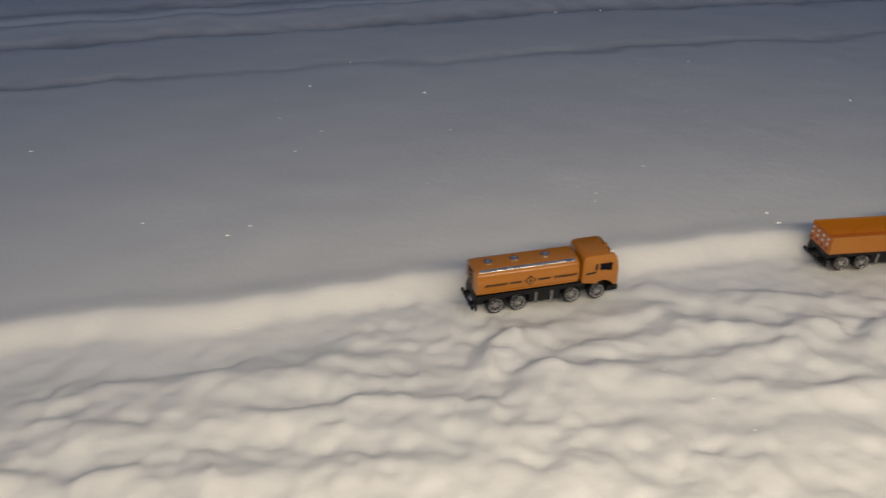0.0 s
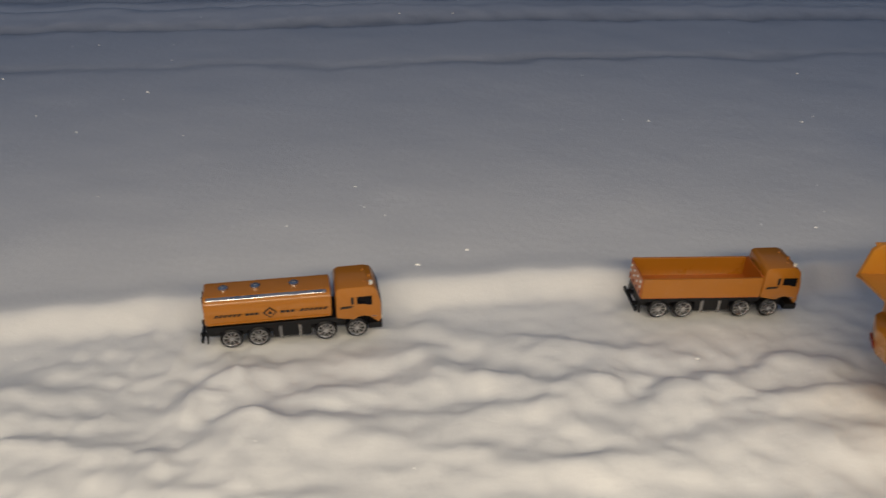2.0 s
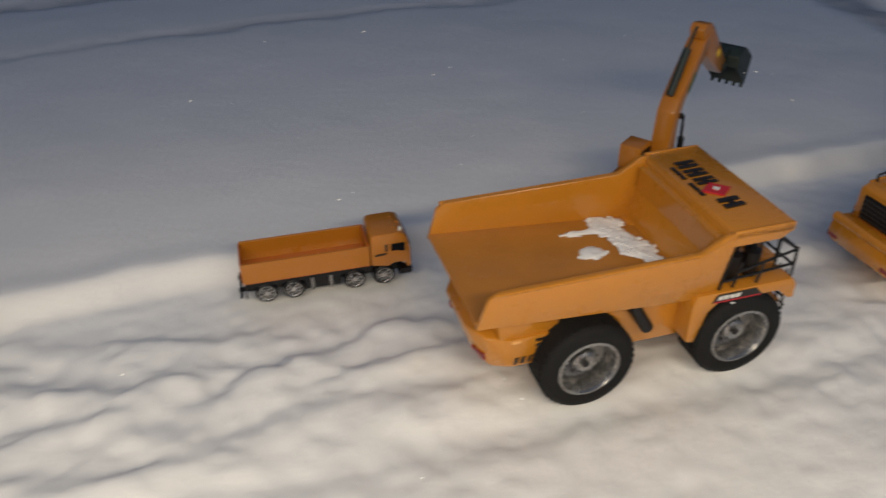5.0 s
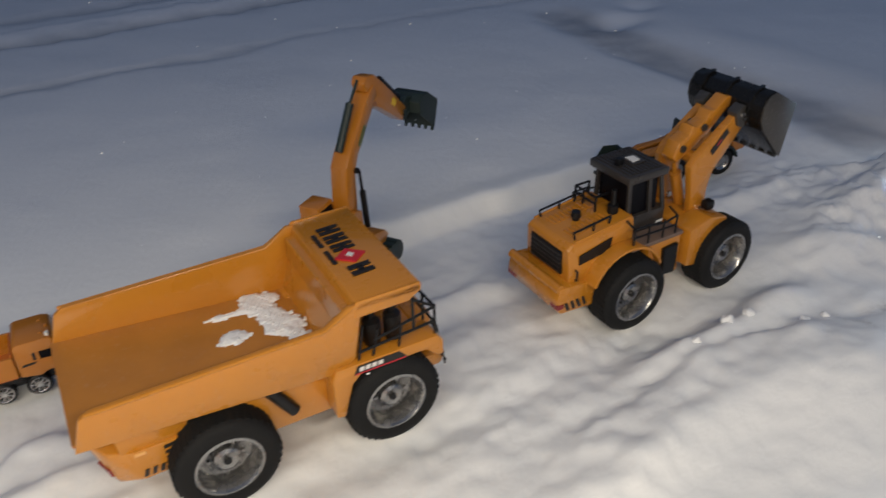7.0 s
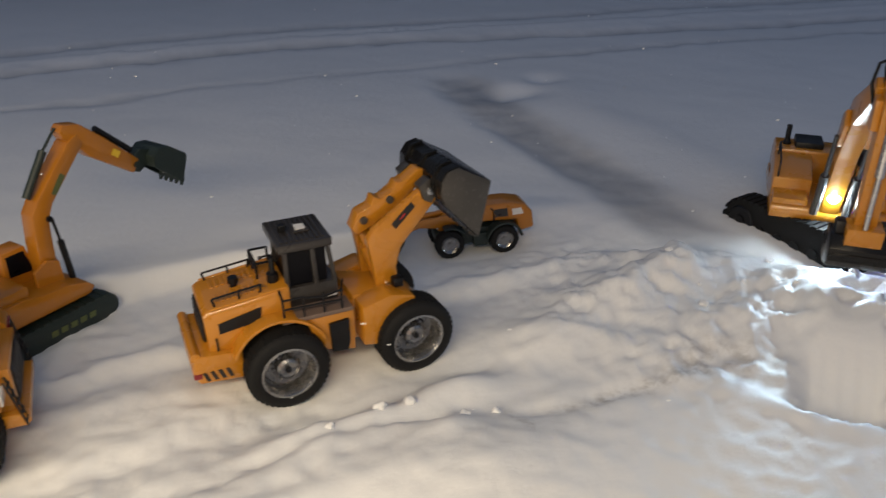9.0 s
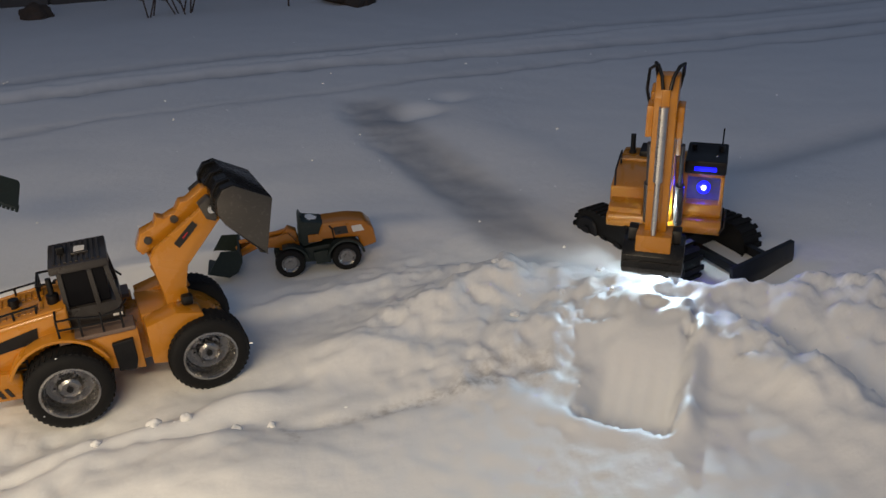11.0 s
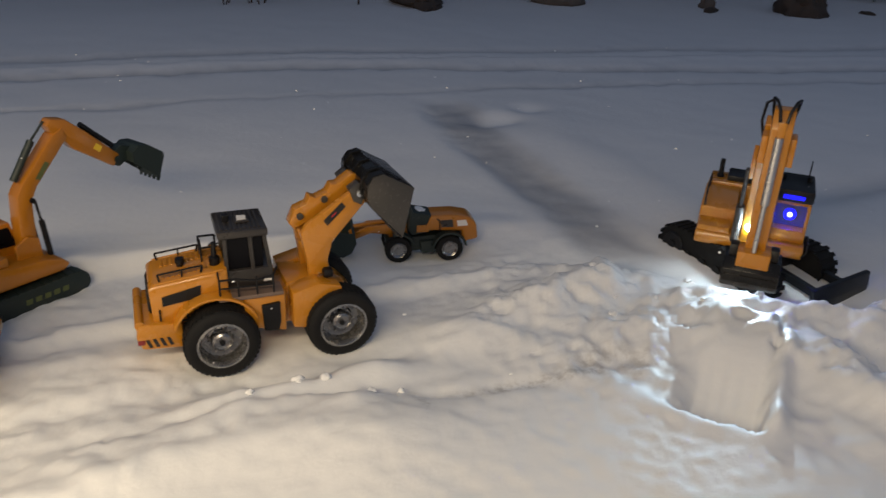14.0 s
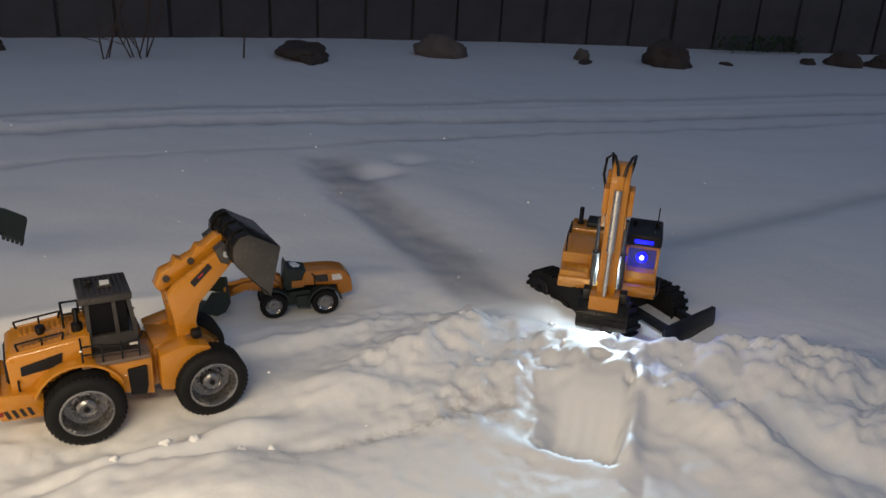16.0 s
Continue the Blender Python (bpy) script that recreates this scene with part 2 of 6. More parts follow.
def fbm(x, y, f, n=4, ox=0.0, oy=0.0, gain=0.5):
    s = 0
    g = 1.0
    for k in range(n):
        s = s + g * vnoise(x * f + k * 17.3, y * f + k * 9.1, ox, oy)
        f, g = f * 2.03, g * gain
    return s


def step(a, b, x):
    t = np.clip((x - a) / (b - a), 0, 1)
    return t * t * (3 - 2 * t)


def blob(x, y, cx, cy, rx, ry, deg=0.0):
    c, s = math.cos(radians(deg)), math.sin(radians(deg))
    u, v = ((x - cx) * c + (y - cy) * s) / rx, (-(x - cx) * s + (y - cy) * c) / ry
    return np.exp(-(u * u + v * v))


def groove(x, y, xs, ys, width):
    return np.exp(-(((y - np.interp(x, xs, ys)) / width) ** 2))


def ridge(x, y, pts, h, front=0.027, back=0.015):
    """A crust of snow along a line: a slope towards -y, a sharp crest and a hollow behind it."""
    best, side, along = np.full(x.shape, 9.0), np.zeros(x.shape), np.zeros(x.shape)
    total, run = sum(math.dist(p, q) for p, q in zip(pts, pts[1:])), 0.0
    for (ax, ay), (bx, by) in zip(pts, pts[1:]):
        n = math.dist((ax, ay), (bx, by))
        ux, uy = (bx - ax) / n, (by - ay) / n
        t = np.clip((x - ax) * ux + (y - ay) * uy, 0, n)
        d = np.hypot(x - ax - t * ux, y - ay - t * uy)
        near = d < best
        best = np.where(near, d, best)
        side = np.where(near, ux * (y - ay) - uy * (x - ax), side)
        along = np.where(near, (run + t) / total, along)
        run += n
    v = np.sign(side) * best
    shape = np.where(v < 0, np.exp(-((v / front) ** 2)), 1.15 * np.exp(-((v / back) ** 2)) - 0.15 * np.exp(-((v / (3.2 * back)) ** 2)))
    return h * shape * step(-0.08, 0.14, along) * step(1.08, 0.86, along)


# crests of the crusts in front of the row: line, height
CRUSTS = [
    ([(-0.42, 0.65), (-0.28, 0.667), (-0.16, 0.677), (-0.11, 0.685)], 0.013),
    ([(-0.13, 0.668), (-0.05, 0.677), (0.04, 0.688)], 0.010),
    ([(-0.40, 0.585), (-0.25, 0.598), (-0.16, 0.608), (-0.09, 0.634), (0.02, 0.645)], 0.014),
    ([(0.045, 0.685), (0.07, 0.739), (0.105, 0.765)], 0.020),
    ([(0.02, 0.611), (0.08, 0.636), (0.12, 0.683), (0.24, 0.684)], 0.010),
    ([(-0.26, 0.670), (-0.17, 0.722), (-0.06, 0.713)], 0.009),
    ([(-0.5, 0.52), (-0.3, 0.515), (-0.1, 0.545), (0.1, 0.53), (0.25, 0.56)], 0.010),
    ([(0.09, 0.757), (0.15, 0.788), (0.22, 0.817), (0.30, 0.832)], 0.010),
    ([(0.21, 0.790), (0.27, 0.812), (0.32, 0.800)], 0.010),
    ([(0.13, 0.711), (0.19, 0.745), (0.27, 0.759), (0.31, 0.786), (0.41, 0.774), (0.46, 0.790), (0.485, 0.764)], 0.014),
    ([(0.09, 0.686), (0.19, 0.693), (0.27, 0.710), (0.40, 0.733), (0.43, 0.705)], 0.012),
    ([(0.49, 0.742), (0.55, 0.778), (0.60, 0.808), (0.67, 0.845), (0.77, 0.860)], 0.019),
    ([(0.55, 0.742), (0.62, 0.762), (0.69, 0.786), (0.76, 0.81)], 0.013),
    ([(0.23, 0.853), (0.28, 0.872), (0.34, 0.858), (0.51, 0.848), (0.60, 0.850)], 0.010),
    ([(0.38, 0.670), (0.43, 0.659), (0.51, 0.685), (0.55, 0.662)], 0.010),
    ([(0.21, 0.648), (0.25, 0.680), (0.33, 0.685), (0.37, 0.668)], 0.010),
    ([(0.42, 0.702), (0.52, 0.701), (0.60, 0.719), (0.69, 0.727), (0.78, 0.758)], 0.009),
    ([(0.36, 0.652), (0.52, 0.672), (0.64, 0.682)], 0.006),
    ([(1.16, 0.655), (1.29, 0.695), (1.41, 0.724), (1.53, 0.720)], 0.020),
    ([(1.02, 0.838), (1.14, 0.856), (1.23, 0.863)], 0.008),
    ([(1.02, 0.90), (1.12, 0.924), (1.22, 0.952)], 0.010),
    ([(1.57, 0.832), (1.66, 0.850), (1.74, 0.828)], 0.014),
    ([(1.50, 0.995), (1.62, 1.025), (1.75, 1.045), (1.88, 1.00)], 0.014),
    ([(1.74, 0.76), (1.79, 0.735), (1.83, 0.69), (1.88, 0.655)], 0.010),
]
# the ragged top of the heap before the excavator
HEAP_TOP = [(1.80, 1.01), (1.87, 0.985), (1.94, 0.985), (2.00, 0.945), (2.04, 0.885), (2.09, 0.842), (2.16, 0.815), (2.25, 0.80), (2.32, 0.75)]

PIT = facing(1.95, 0.726, 0, 56)
PIT_INV = PIT.inverted()
# the deep snow's edge behind the row of trucks
EDGE_X = [-6, -0.3, 0.0, 0.26, 0.52, 0.8, 1.1, 1.3, 1.55, 1.75, 1.95, 2.1, 2.3, 2.6, 8]
EDGE_Y = [-0.3, 0.775, 0.855, 0.925, 0.97, 1.03, 1.10, 1.12, 1.18, 1.20, 1.06, 0.97, 0.88, 0.80, 0.5]


def ragged(x, y):
    return y + 0.020 * vnoise(x * 6, y * 6, 2, 5) + 0.014 * vnoise(x * 17, y * 17, 8, 3) + 0.006 * vnoise(x * 50, y * 50)


def height(x, y):
    x, y = np.asarray(x, float), np.asarray(y, float)
    wob = 0.014 * vnoise(x * 7, y * 3) + 0.006 * vnoise(x * 23, y * 9)
    e = y - np.interp(x, EDGE_X, EDGE_Y) - wob
    near = 1 - step(2.2, 5.0, np.hypot(x - 1, y - 0.8))
    # untouched snow beyond the edge, with ragged wheel ruts
    yr = ragged(x, y)
    plain = 0.018 + 0.015 * np.exp(-np.clip(e, 0, 9) / 0.5) * near + 0.004 * fbm(x, y, 1.2, 3) + 0.0012 * fbm(x, y, 9, 2)
    plain = plain - 0.008 * groove(x, yr, [-3, -0.26, 0.63, 1.33, 1.88, 2.87, 6], [1.1, 1.76, 1.99, 2.11, 2.18, 2.27, 2.4], 0.022) * (0.55 + 0.45 * vnoise(x * 2.3, y * 0.2))
    plain = plain - 0.013 * groove(x, yr, [-3, -1.06, -0.3, 0.36, 0.95, 1.46, 2.5, 4, 7], [1.3, 1.88, 2.1, 2.32, 2.42, 2.5, 2.46, 2.5, 2.7], 0.036)
    plain = plain - 0.007 * groove(x, yr, [-3, -1.06, 0.36, 0.95, 1.46, 2.5, 4, 7], [1.6, 2.2, 2.55, 2.66, 2.74, 2.77, 2.85, 3.0], 0.034) - 0.012 * groove(x, yr, [-3, -1.06, 0.36, 0.95, 1.46, 2.5, 4, 7], [1.5, 2.09, 2.44, 2.56, 2.62, 2.65, 2.72, 2.9], 0.018) * (0.6 + 0.4 * vnoise(x * 1.7, 3 + y * 0))
    plain = plain + 0.006 * groove(x, yr, [-3, 0.36, 1.46, 2.5, 7], [1.45, 2.43, 2.62, 2.61, 2.85], 0.04)
    # trodden way to the road
    w = np.interp(y, [1.0, 1.35, 1.72, 2.0], [0.06, 0.065, 0.075, 0.07])
    cx = np.interp(y, [0.9, 1.1, 1.35, 1.5, 1.75, 1.95, 2.1], [1.99, 1.945, 1.905, 1.885, 1.84, 1.82, 1.82])
    cx = cx + 0.02 * vnoise(y * 6, x * 2)
    way = np.exp(-(np.abs((x - cx) / w) ** 4)) * step(2.12, 1.95, y) * step(0.8, 1.05, y)
    plain = plain - way * (0.006 + 0.006 * fbm(x, y, 8, 3)) + 0.010 * np.exp(-((x - cx - 0.20) / 0.10) ** 2) * step(2.12, 1.9, y) * step(1.0, 1.3, y)
    plain = plain - 0.02 * blob(x, y, 1.93, 1.86, 0.07, 0.05) - 0.016 * blob(x, y, 2.03, 1.95, 0.05, 0.05)
    # tracks far on the right
    plain = plain - 0.014 * groove(x, y, [2.2, 2.5, 3.2, 4.5], [1.2, 1.32, 1.52, 1.75], 0.05) * step(2.3, 2.5, x)
    # trodden snow in front
    lay = fbm(x + 0.35 * y, y, 3.0, 2, 5)
    bumps = 1 - np.abs(fbm(x * 0.42 - 0.15 * y + 0.04 * lay, y + 0.05 * lay, 9.5, 3, 31, 4))
    bumps2 = fbm(x * 0.75, y, 19, 3, 3, 8)
    crease = 1 - np.abs(fbm(x * 0.55 + 0.25 * y, y - 0.1 * x + 0.03 * lay, 15, 3, 51, 14))
    q = (0.5 + 0.42 * fbm(x * 0.5 + 0.2 * y + 0.03 * lay, y - 0.12 * x + 0.06 * lay, 7.5, 3, 61, 24)) * 3.0
    terr = (np.floor(q) + step(0.36, 0.66, q - np.floor(q))) / 3.0
    calm = np.clip(1 - 0.38 * blob(x, y, 0.72, 0.45, 0.40, 0.22) - 0.8 * blob(x, y, 1.1, 0.60, 0.34, 0.18) - 0.7 * blob(x, y, 1.3, 0.9, 0.3, 0.12) - 0.8 * blob(x, y, 1.75, 0.58, 0.2, 0.12) - 0.65 * blob(x, y, 1.72, 1.0, 0.2, 0.12) - 0.28 * step(1.0, 1.4, x), 0.2, 1)
    zone = step(-1.3, -0.6, x) * step(3.3, 2.7, x) * step(-0.2, 0.25, y)
    calm = calm * zone
    clod = (0.0045 + 0.004 * step(1.0, 1.4, x)) * np.clip(1 - 1.3 * np.abs(fbm(x, y, 26, 3, 71, 9)) , 0, 1) * step(-0.2, 0.5, fbm(x, y, 4, 2, 13, 40)) * (0.35 + 0.65 * calm) * zone
    strip = np.exp(-((e + 0.065) / 0.055) ** 2)
    trod = 0.012 + calm * (1 - 0.75 * strip) * (0.005 * (bumps - 0.55) + 0.003 * bumps2 + 0.0016 * fbm(x * 0.8, y, 46, 3, 23, 58) + 0.002 * (crease - 0.5) + 0.009 * (terr - 0.5)) + 0.0012 * fbm(x, y, 60, 2) + clod
    trod = trod + 0.012 * (1 - strip) * step(0.9, 0.55, y) * step(1.0, 0.6, x)
    wx, wy = x + 0.010 * vnoise(x * 24, y * 24, 3, 7) + 0.004 * vnoise(x * 70, y * 70), y + 0.007 * vnoise(x * 28, y * 28, 9, 1) + 0.003 * vnoise(x * 80, y * 80, 5)
    for line, tall in CRUSTS:
        trod = trod + ridge(wx, wy, line, 0.56 * tall)
    trod = trod - 0.016 * blob(x, y, 1.325, 0.812, 0.075, 0.04, 11) - 0.008 * blob(x, y, 1.48, 0.845, 0.06, 0.035, 11)
    # ruts of the dumper and the loader
    for oy in (-0.09, 0.07):
        line = 0.80 + oy + 0.17 * (x - 0.92)
        trod = trod - 0.006 * np.exp(-(((y - line) / 0.022) ** 2)) * step(0.5, 0.8, x) * step(1.75, 1.5, x)
    trod = trod + 0.02 * blob(x, y, 1.5, 0.79, 0.05, 0.025, 10) + 0.018 * blob(x, y, 1.38, 0.75, 0.10, 0.018, 10) + 0.03 * blob(x, y, 1.47, 0.66, 0.12, 0.07) + 0.02 * blob(x, y, 1.25, 0.63, 0.12, 0.03, 15)
    trod = trod + 0.018 * blob(x, y, 1.63, 0.87, 0.05, 0.03)
    # heap thrown up round the pit
    lump = 0.5 + 0.5 * fbm(x, y, 22, 4, 11, 2, 0.55)
    heap = 0.046 * blob(x, y, 1.96, 0.855, 0.14, 0.055, 12) + 0.022 * blob(x, y, 2.18, 0.83, 0.08, 0.03, -5) + 0.045 * blob(x, y, 2.33, 0.73, 0.15, 0.07, -20) + 0.03 * blob(x, y, 1.78, 0.93, 0.12, 0.05, 15)
    heap = heap + 0.035 * blob(x, y, 2.1, 0.68, 0.06, 0.10, 20) + 0.03 * blob(x, y, 2.4, 0.55, 0.2, 0.1, -20)
    trod = trod + heap * (0.62 + 0.55 * lump) * (1 - 0.4 * np.clip(1.3 * blob(x, y, 1.97, 0.80, 0.16, 0.075, 57), 0, 1))
    low = 1 - 0.4 * np.clip(1.3 * blob(x, y, 1.97, 0.80, 0.16, 0.075, 57), 0, 1)
    mask = np.clip(heap / 0.03, 0, 1) * low
    trod = trod + mask * (0.008 * np.clip(1.2 * np.abs(fbm(x, y, 24, 4, 91, 5, 0.6)), 0, 1) + 0.003 * fbm(x, y, 75, 2, 19, 3))
    top = ridge(wx, wy, HEAP_TOP, 0.027, 0.07, 0.026)
    trod = trod + top * (0.75 + 0.25 * lump) + np.clip(top / 0.03, 0, 1) * 0.006 * np.clip(1.2 * np.abs(fbm(x, y, 26, 3, 41, 15, 0.6)), 0, 1)
    su, sv = (x - 1.85) * 0.42 + (y - 0.85) * 0.91, (x - 1.85) * 0.91 - (y - 0.85) * 0.42
    trod = trod + 0.006 * fbm(su * 0.18, sv, 42, 3, 8, 77) * blob(x, y, 1.85, 0.86, 0.12, 0.10)
    trod = trod - 0.045 * blob(x, y, 2.185, 0.63, 0.028, 0.13, 22) + 0.02 * blob(x, y, 2.12, 0.55, 0.05, 0.12, 20)
    # pit scraped by the digger's bucket: a ramp with sharp walls, deepest at its near end
    u = PIT_INV[0][0] * x + PIT_INV[0][1] * y + PIT_INV[0][3]
    v = PIT_INV[1][0] * x + PIT_INV[1][1] * y + PIT_INV[1][3]
    rag = 0.005 * vnoise(x * 55, y * 55) + 0.003 * vnoise(x * 140, y * 140)
    inside = step(-0.105, -0.098, u + rag) * step(0.16, 0.10, u) * step(0.062, 0.022, v + rag) * step(-0.052, -0.046, v + rag)
    ramp = np.interp(u, [-0.11, -0.06, -0.02, 0.03, 0.07, 0.11, 0.15], [-0.036, -0.024, -0.002, 0.036, 0.058, 0.068, 0.064]) + 0.0017 * np.sin(v * 340) * step(0.03, -0.01, u)
    trod = trod * (1 - inside) + np.minimum(ramp, trod + 0.03) * inside
    trod = trod + 0.004 * np.exp(-(((u + 0.114) / 0.014) ** 2)) * step(0.07, 0.05, np.abs(v))
    trod = trod + 0.020 * np.exp(-(((v + 0.062) / 0.012) ** 2)) * step(0.12, 0.08, np.abs(u))
    trod = trod + 0.0016 * fbm(x, y, 105, 2, 33, 12) * np.clip(1.5 * blob(x, y, 1.80, 0.585, 0.05, 0.07, 20), 0, 1)
    # the scraped way the bucket's spoil left
    trod = trod - 0.006 * blob(x, y, 1.68, 0.745, 0.11, 0.012, 8)
    under = np.clip(1.4 * blob(x, y, 1.615, 1.125, 0.10, 0.05), 0, 1)
    trod = trod * (1 - under) + 0.003 * under + 0.020 * blob(x, y, 1.78, 1.20, 0.06, 0.03, 10)
    flat_ = np.clip(1.15 * blob(x, y, 2.19, 0.99, 0.16, 0.13), 0, 1)
    trod = trod * (1 - flat_) + (-0.002 + 0.003 * fbm(x, y, 12, 3)) * flat_
    # the edge itself: a steep face with a rounded lip
    f = step(-0.020, 0.016, e) * (1 - under)
    lip = 0.004 * np.exp(-(((e - 0.02) / 0.03) ** 2)) * near
    z = trod * (1 - f) + (plain + lip) * f
    keep = step(1.55, 1.85, x)
    soft = step(-0.12, 0.10, e) * (1 - under)
    z = z * (1 - keep) + (trod * (1 - soft) + plain * soft) * keep
    return z


def axis(stops):
    out = []
    for (a, d), (b, d2) in zip(stops, stops[1:]):
        p = a
        while p < b - 1e-9:
            out.append(p)
            p += d + (d2 - d) * (p - a) / (b - a)
    out.append(stops[-1][0])
    return np.array(out)


XS = axis([(-60, 9), (-8, 0.5), (-1.2, 0.02), (-0.4, 0.006), (2.55, 0.006), (3.2, 0.03), (9, 0.5), (60, 9)])
YS = axis([(-40, 6), (-4, 0.4), (0.2, 0.012), (0.45, 0.0055), (1.3, 0.0055), (2.1, 0.012), (3.1, 0.03), (5, 0.15), (9, 0.6), (60, 9)])
GX, GY = np.meshgrid(XS, YS)
GZ = height(GX, GY)
GX, GY = GX.ravel(), GY.ravel()
me = bpy.data.meshes.new("ground")
nx, ny = len(XS), len(YS)
idx = np.arange(nx * ny).reshape(ny, nx)
quads = np.stack([idx[:-1, :-1], idx[:-1, 1:], idx[1:, 1:], idx[1:, :-1]], -1).reshape(-1, 4)
me.vertices.add(nx * ny)
me.vertices.foreach_set("co", np.stack([GX, GY, GZ.ravel()], -1).astype(np.float32).ravel())
me.loops.add(len(quads) * 4)
me.loops.foreach_set("vertex_index", quads.ravel().astype(np.int32))
me.polygons.add(len(quads))
me.polygons.foreach_set("loop_start", np.arange(0, len(quads) * 4, 4, dtype=np.int32))
me.update(calc_edges=True)
me.validate()
me.polygons.foreach_set("use_smooth", np.ones(len(quads), dtype=bool))
GR = ragged(GX, GY)
# the blob at x 1.855 paints shade left of the pit along with dirt
dirt = 0.6 * blob(GX, GY, 1.68, 0.742, 0.10, 0.010, 8) + 0.45 * blob(GX, GY, 1.79, 0.77, 0.05, 0.03, 20) + 0.4 * blob(GX, GY, 1.855, 0.755, 0.035, 0.03) + 0.35 * blob(GX, GY, 1.83, 1.76, 0.05, 0.10) + 0.25 * blob(GX, GY, 1.90, 1.35, 0.035, 0.22, 8) + 0.6 * blob(GX, GY, 1.555, 0.715, 0.006, 0.03, 20)
packed = 0.85 * np.exp(-(np.abs((GX - np.interp(GY, [0.9, 1.1, 1.35, 1.75, 2.1], [1.99, 1.945, 1.905, 1.84, 1.82])) / 0.07) ** 4)) * step(2.1, 1.95, GY) * step(1.0, 1.15, GY)
# grey of the wheel tracks: packed snow plus painted shade
packed = packed + 0.75 * groove(GX, GR, [-3, -0.26, 0.63, 1.33, 1.88, 2.87, 6], [1.1, 1.76, 1.99, 2.11, 2.18, 2.27, 2.4], 0.03) * (0.55 + 0.45 * vnoise(GX * 2.3, GY * 0.2))
packed = packed + 0.75 * groove(GX, GR, [-3, -1.06, -0.3, 0.36, 0.95, 1.46, 2.5, 4, 7], [1.3, 1.88, 2.1, 2.32, 2.42, 2.5, 2.46, 2.5, 2.7], 0.04) + 0.5 * groove(GX, GR, [-3, -1.06, 0.36, 0.95, 1.46, 2.5, 4, 7], [1.6, 2.2, 2.55, 2.66, 2.74, 2.77, 2.85, 3.0], 0.04)
packed = packed + 0.4 * groove(GX, GY, [2.2, 2.5, 3.2, 4.5], [1.2, 1.32, 1.52, 1.75], 0.06) * step(2.3, 2.5, GX)
ap = me.attributes.new("packed", "FLOAT", "POINT")
ap.data.foreach_set("value", packed.astype(np.float32))
at = me.attributes.new("dirt", "FLOAT", "POINT")
at.data.foreach_set("value", dirt.astype(np.float32))
me.materials.append(SNOW)
ground = tagged(new("ground", me), "trodden white snow with ruts, lumps and a dug pit", "snow", kind="structure")


def gz(x, y):
    return float(height(np.array([x]), np.array([y]))[0])


# ---- wheels ----
def tyre_mesh(r, w, rim):
    """Outer face towards -y, centred on the axle."""
    h = w / 2
    prof = [(rim, -h * 0.8), (rim * 1.04, -h * 0.96), (r * 0.74, -h), (r * 0.85, -h * 0.98), (r * 0.93, -h * 0.88), (r * 0.97, -h * 0.72), (r * 0.982, -h * 0.5), (r * 0.982, h * 0.5), (r * 0.97, h * 0.72), (r * 0.93, h * 0.88), (r * 0.85, h * 0.98), (r * 0.74, h), (rim, h * 0.8)]
    return lathe(prof, 40)


def tread_mesh(r, w, lugs=42, lug=0.036):
    h = w / 2
    bm = bmesh.new()
    for k in range(lugs):
        for s in (-1, 1):
            b = box(-r * lug, r * lug, s * h * 0.08 if s > 0 else -h * 0.74, h * 0.74 if s > 0 else s * h * 0.08, r * 0.95, r * 0.992, 0)
            b.transform(Matrix.Rotation(2 * math.pi * (k + 0.25 * s) / lugs, 4, "Y") @ Matrix.Rotation(0.18 * s, 4, "Z"))
            add(bm, b)
    return bm


def rim_mesh(r, w):
    h = w / 2
    return lathe([(r * 1.0, h * 0.7), (r, -h * 0.78), (r * 1.03, -h * 0.95), (r * 0.95, -h * 0.98), (r * 0.88, -h * 0.82), (r * 0.82, h * 0.05), (r * 0.60, h * 0.16), (r * 0.45, h * 0.1), (r * 0.40, -h * 0.45), (r * 0.30, -h * 0.55), (r * 0.2, -h * 0.5), (r * 0.12, -h * 0.5), (r * 0.1, -h * 0.3), (0, -h * 0.3)], 40)


def big_wheel(parent, x, y, z, r, w, rimr, side, src=None):
    """side -1: the right side of the vehicle."""
    m = pose(x, y, z, 0, 0, 0 if side < 0 else 180)
    if src:
        return twin(src, parent, m)
    wheel = part("wheel", tyre_mesh(r, w, rimr), RUBBER, parent, "black rubber tyre", smooth=True, m=m)
    part("tread", tread_mesh(r, w), RUBBER, wheel)["kind"] = "stuff"
    rim = part("rim", rim_mesh(rimr, w), SILVER, wheel, "silver rim", smooth=True)
    bolts = bmesh.new()
    for k in range(6):
        a = 2 * math.pi * k / 6
        add(bolts, rod((rimr * 0.52 * math.cos(a), -w * 0.04, rimr * 0.52 * math.sin(a)), (rimr * 0.52 * math.cos(a), -w * 0.14, rimr * 0.52 * math.sin(a)), rimr * 0.06, 6))
    part("wheel_bolts", bolts, SILVER, wheel)
    part("hub", lathe([(rimr * 0.13, -w * 0.14), (rimr * 0.11, -w * 0.3), (0, -w * 0.3)], 12), BLACK, wheel)
    return wheel


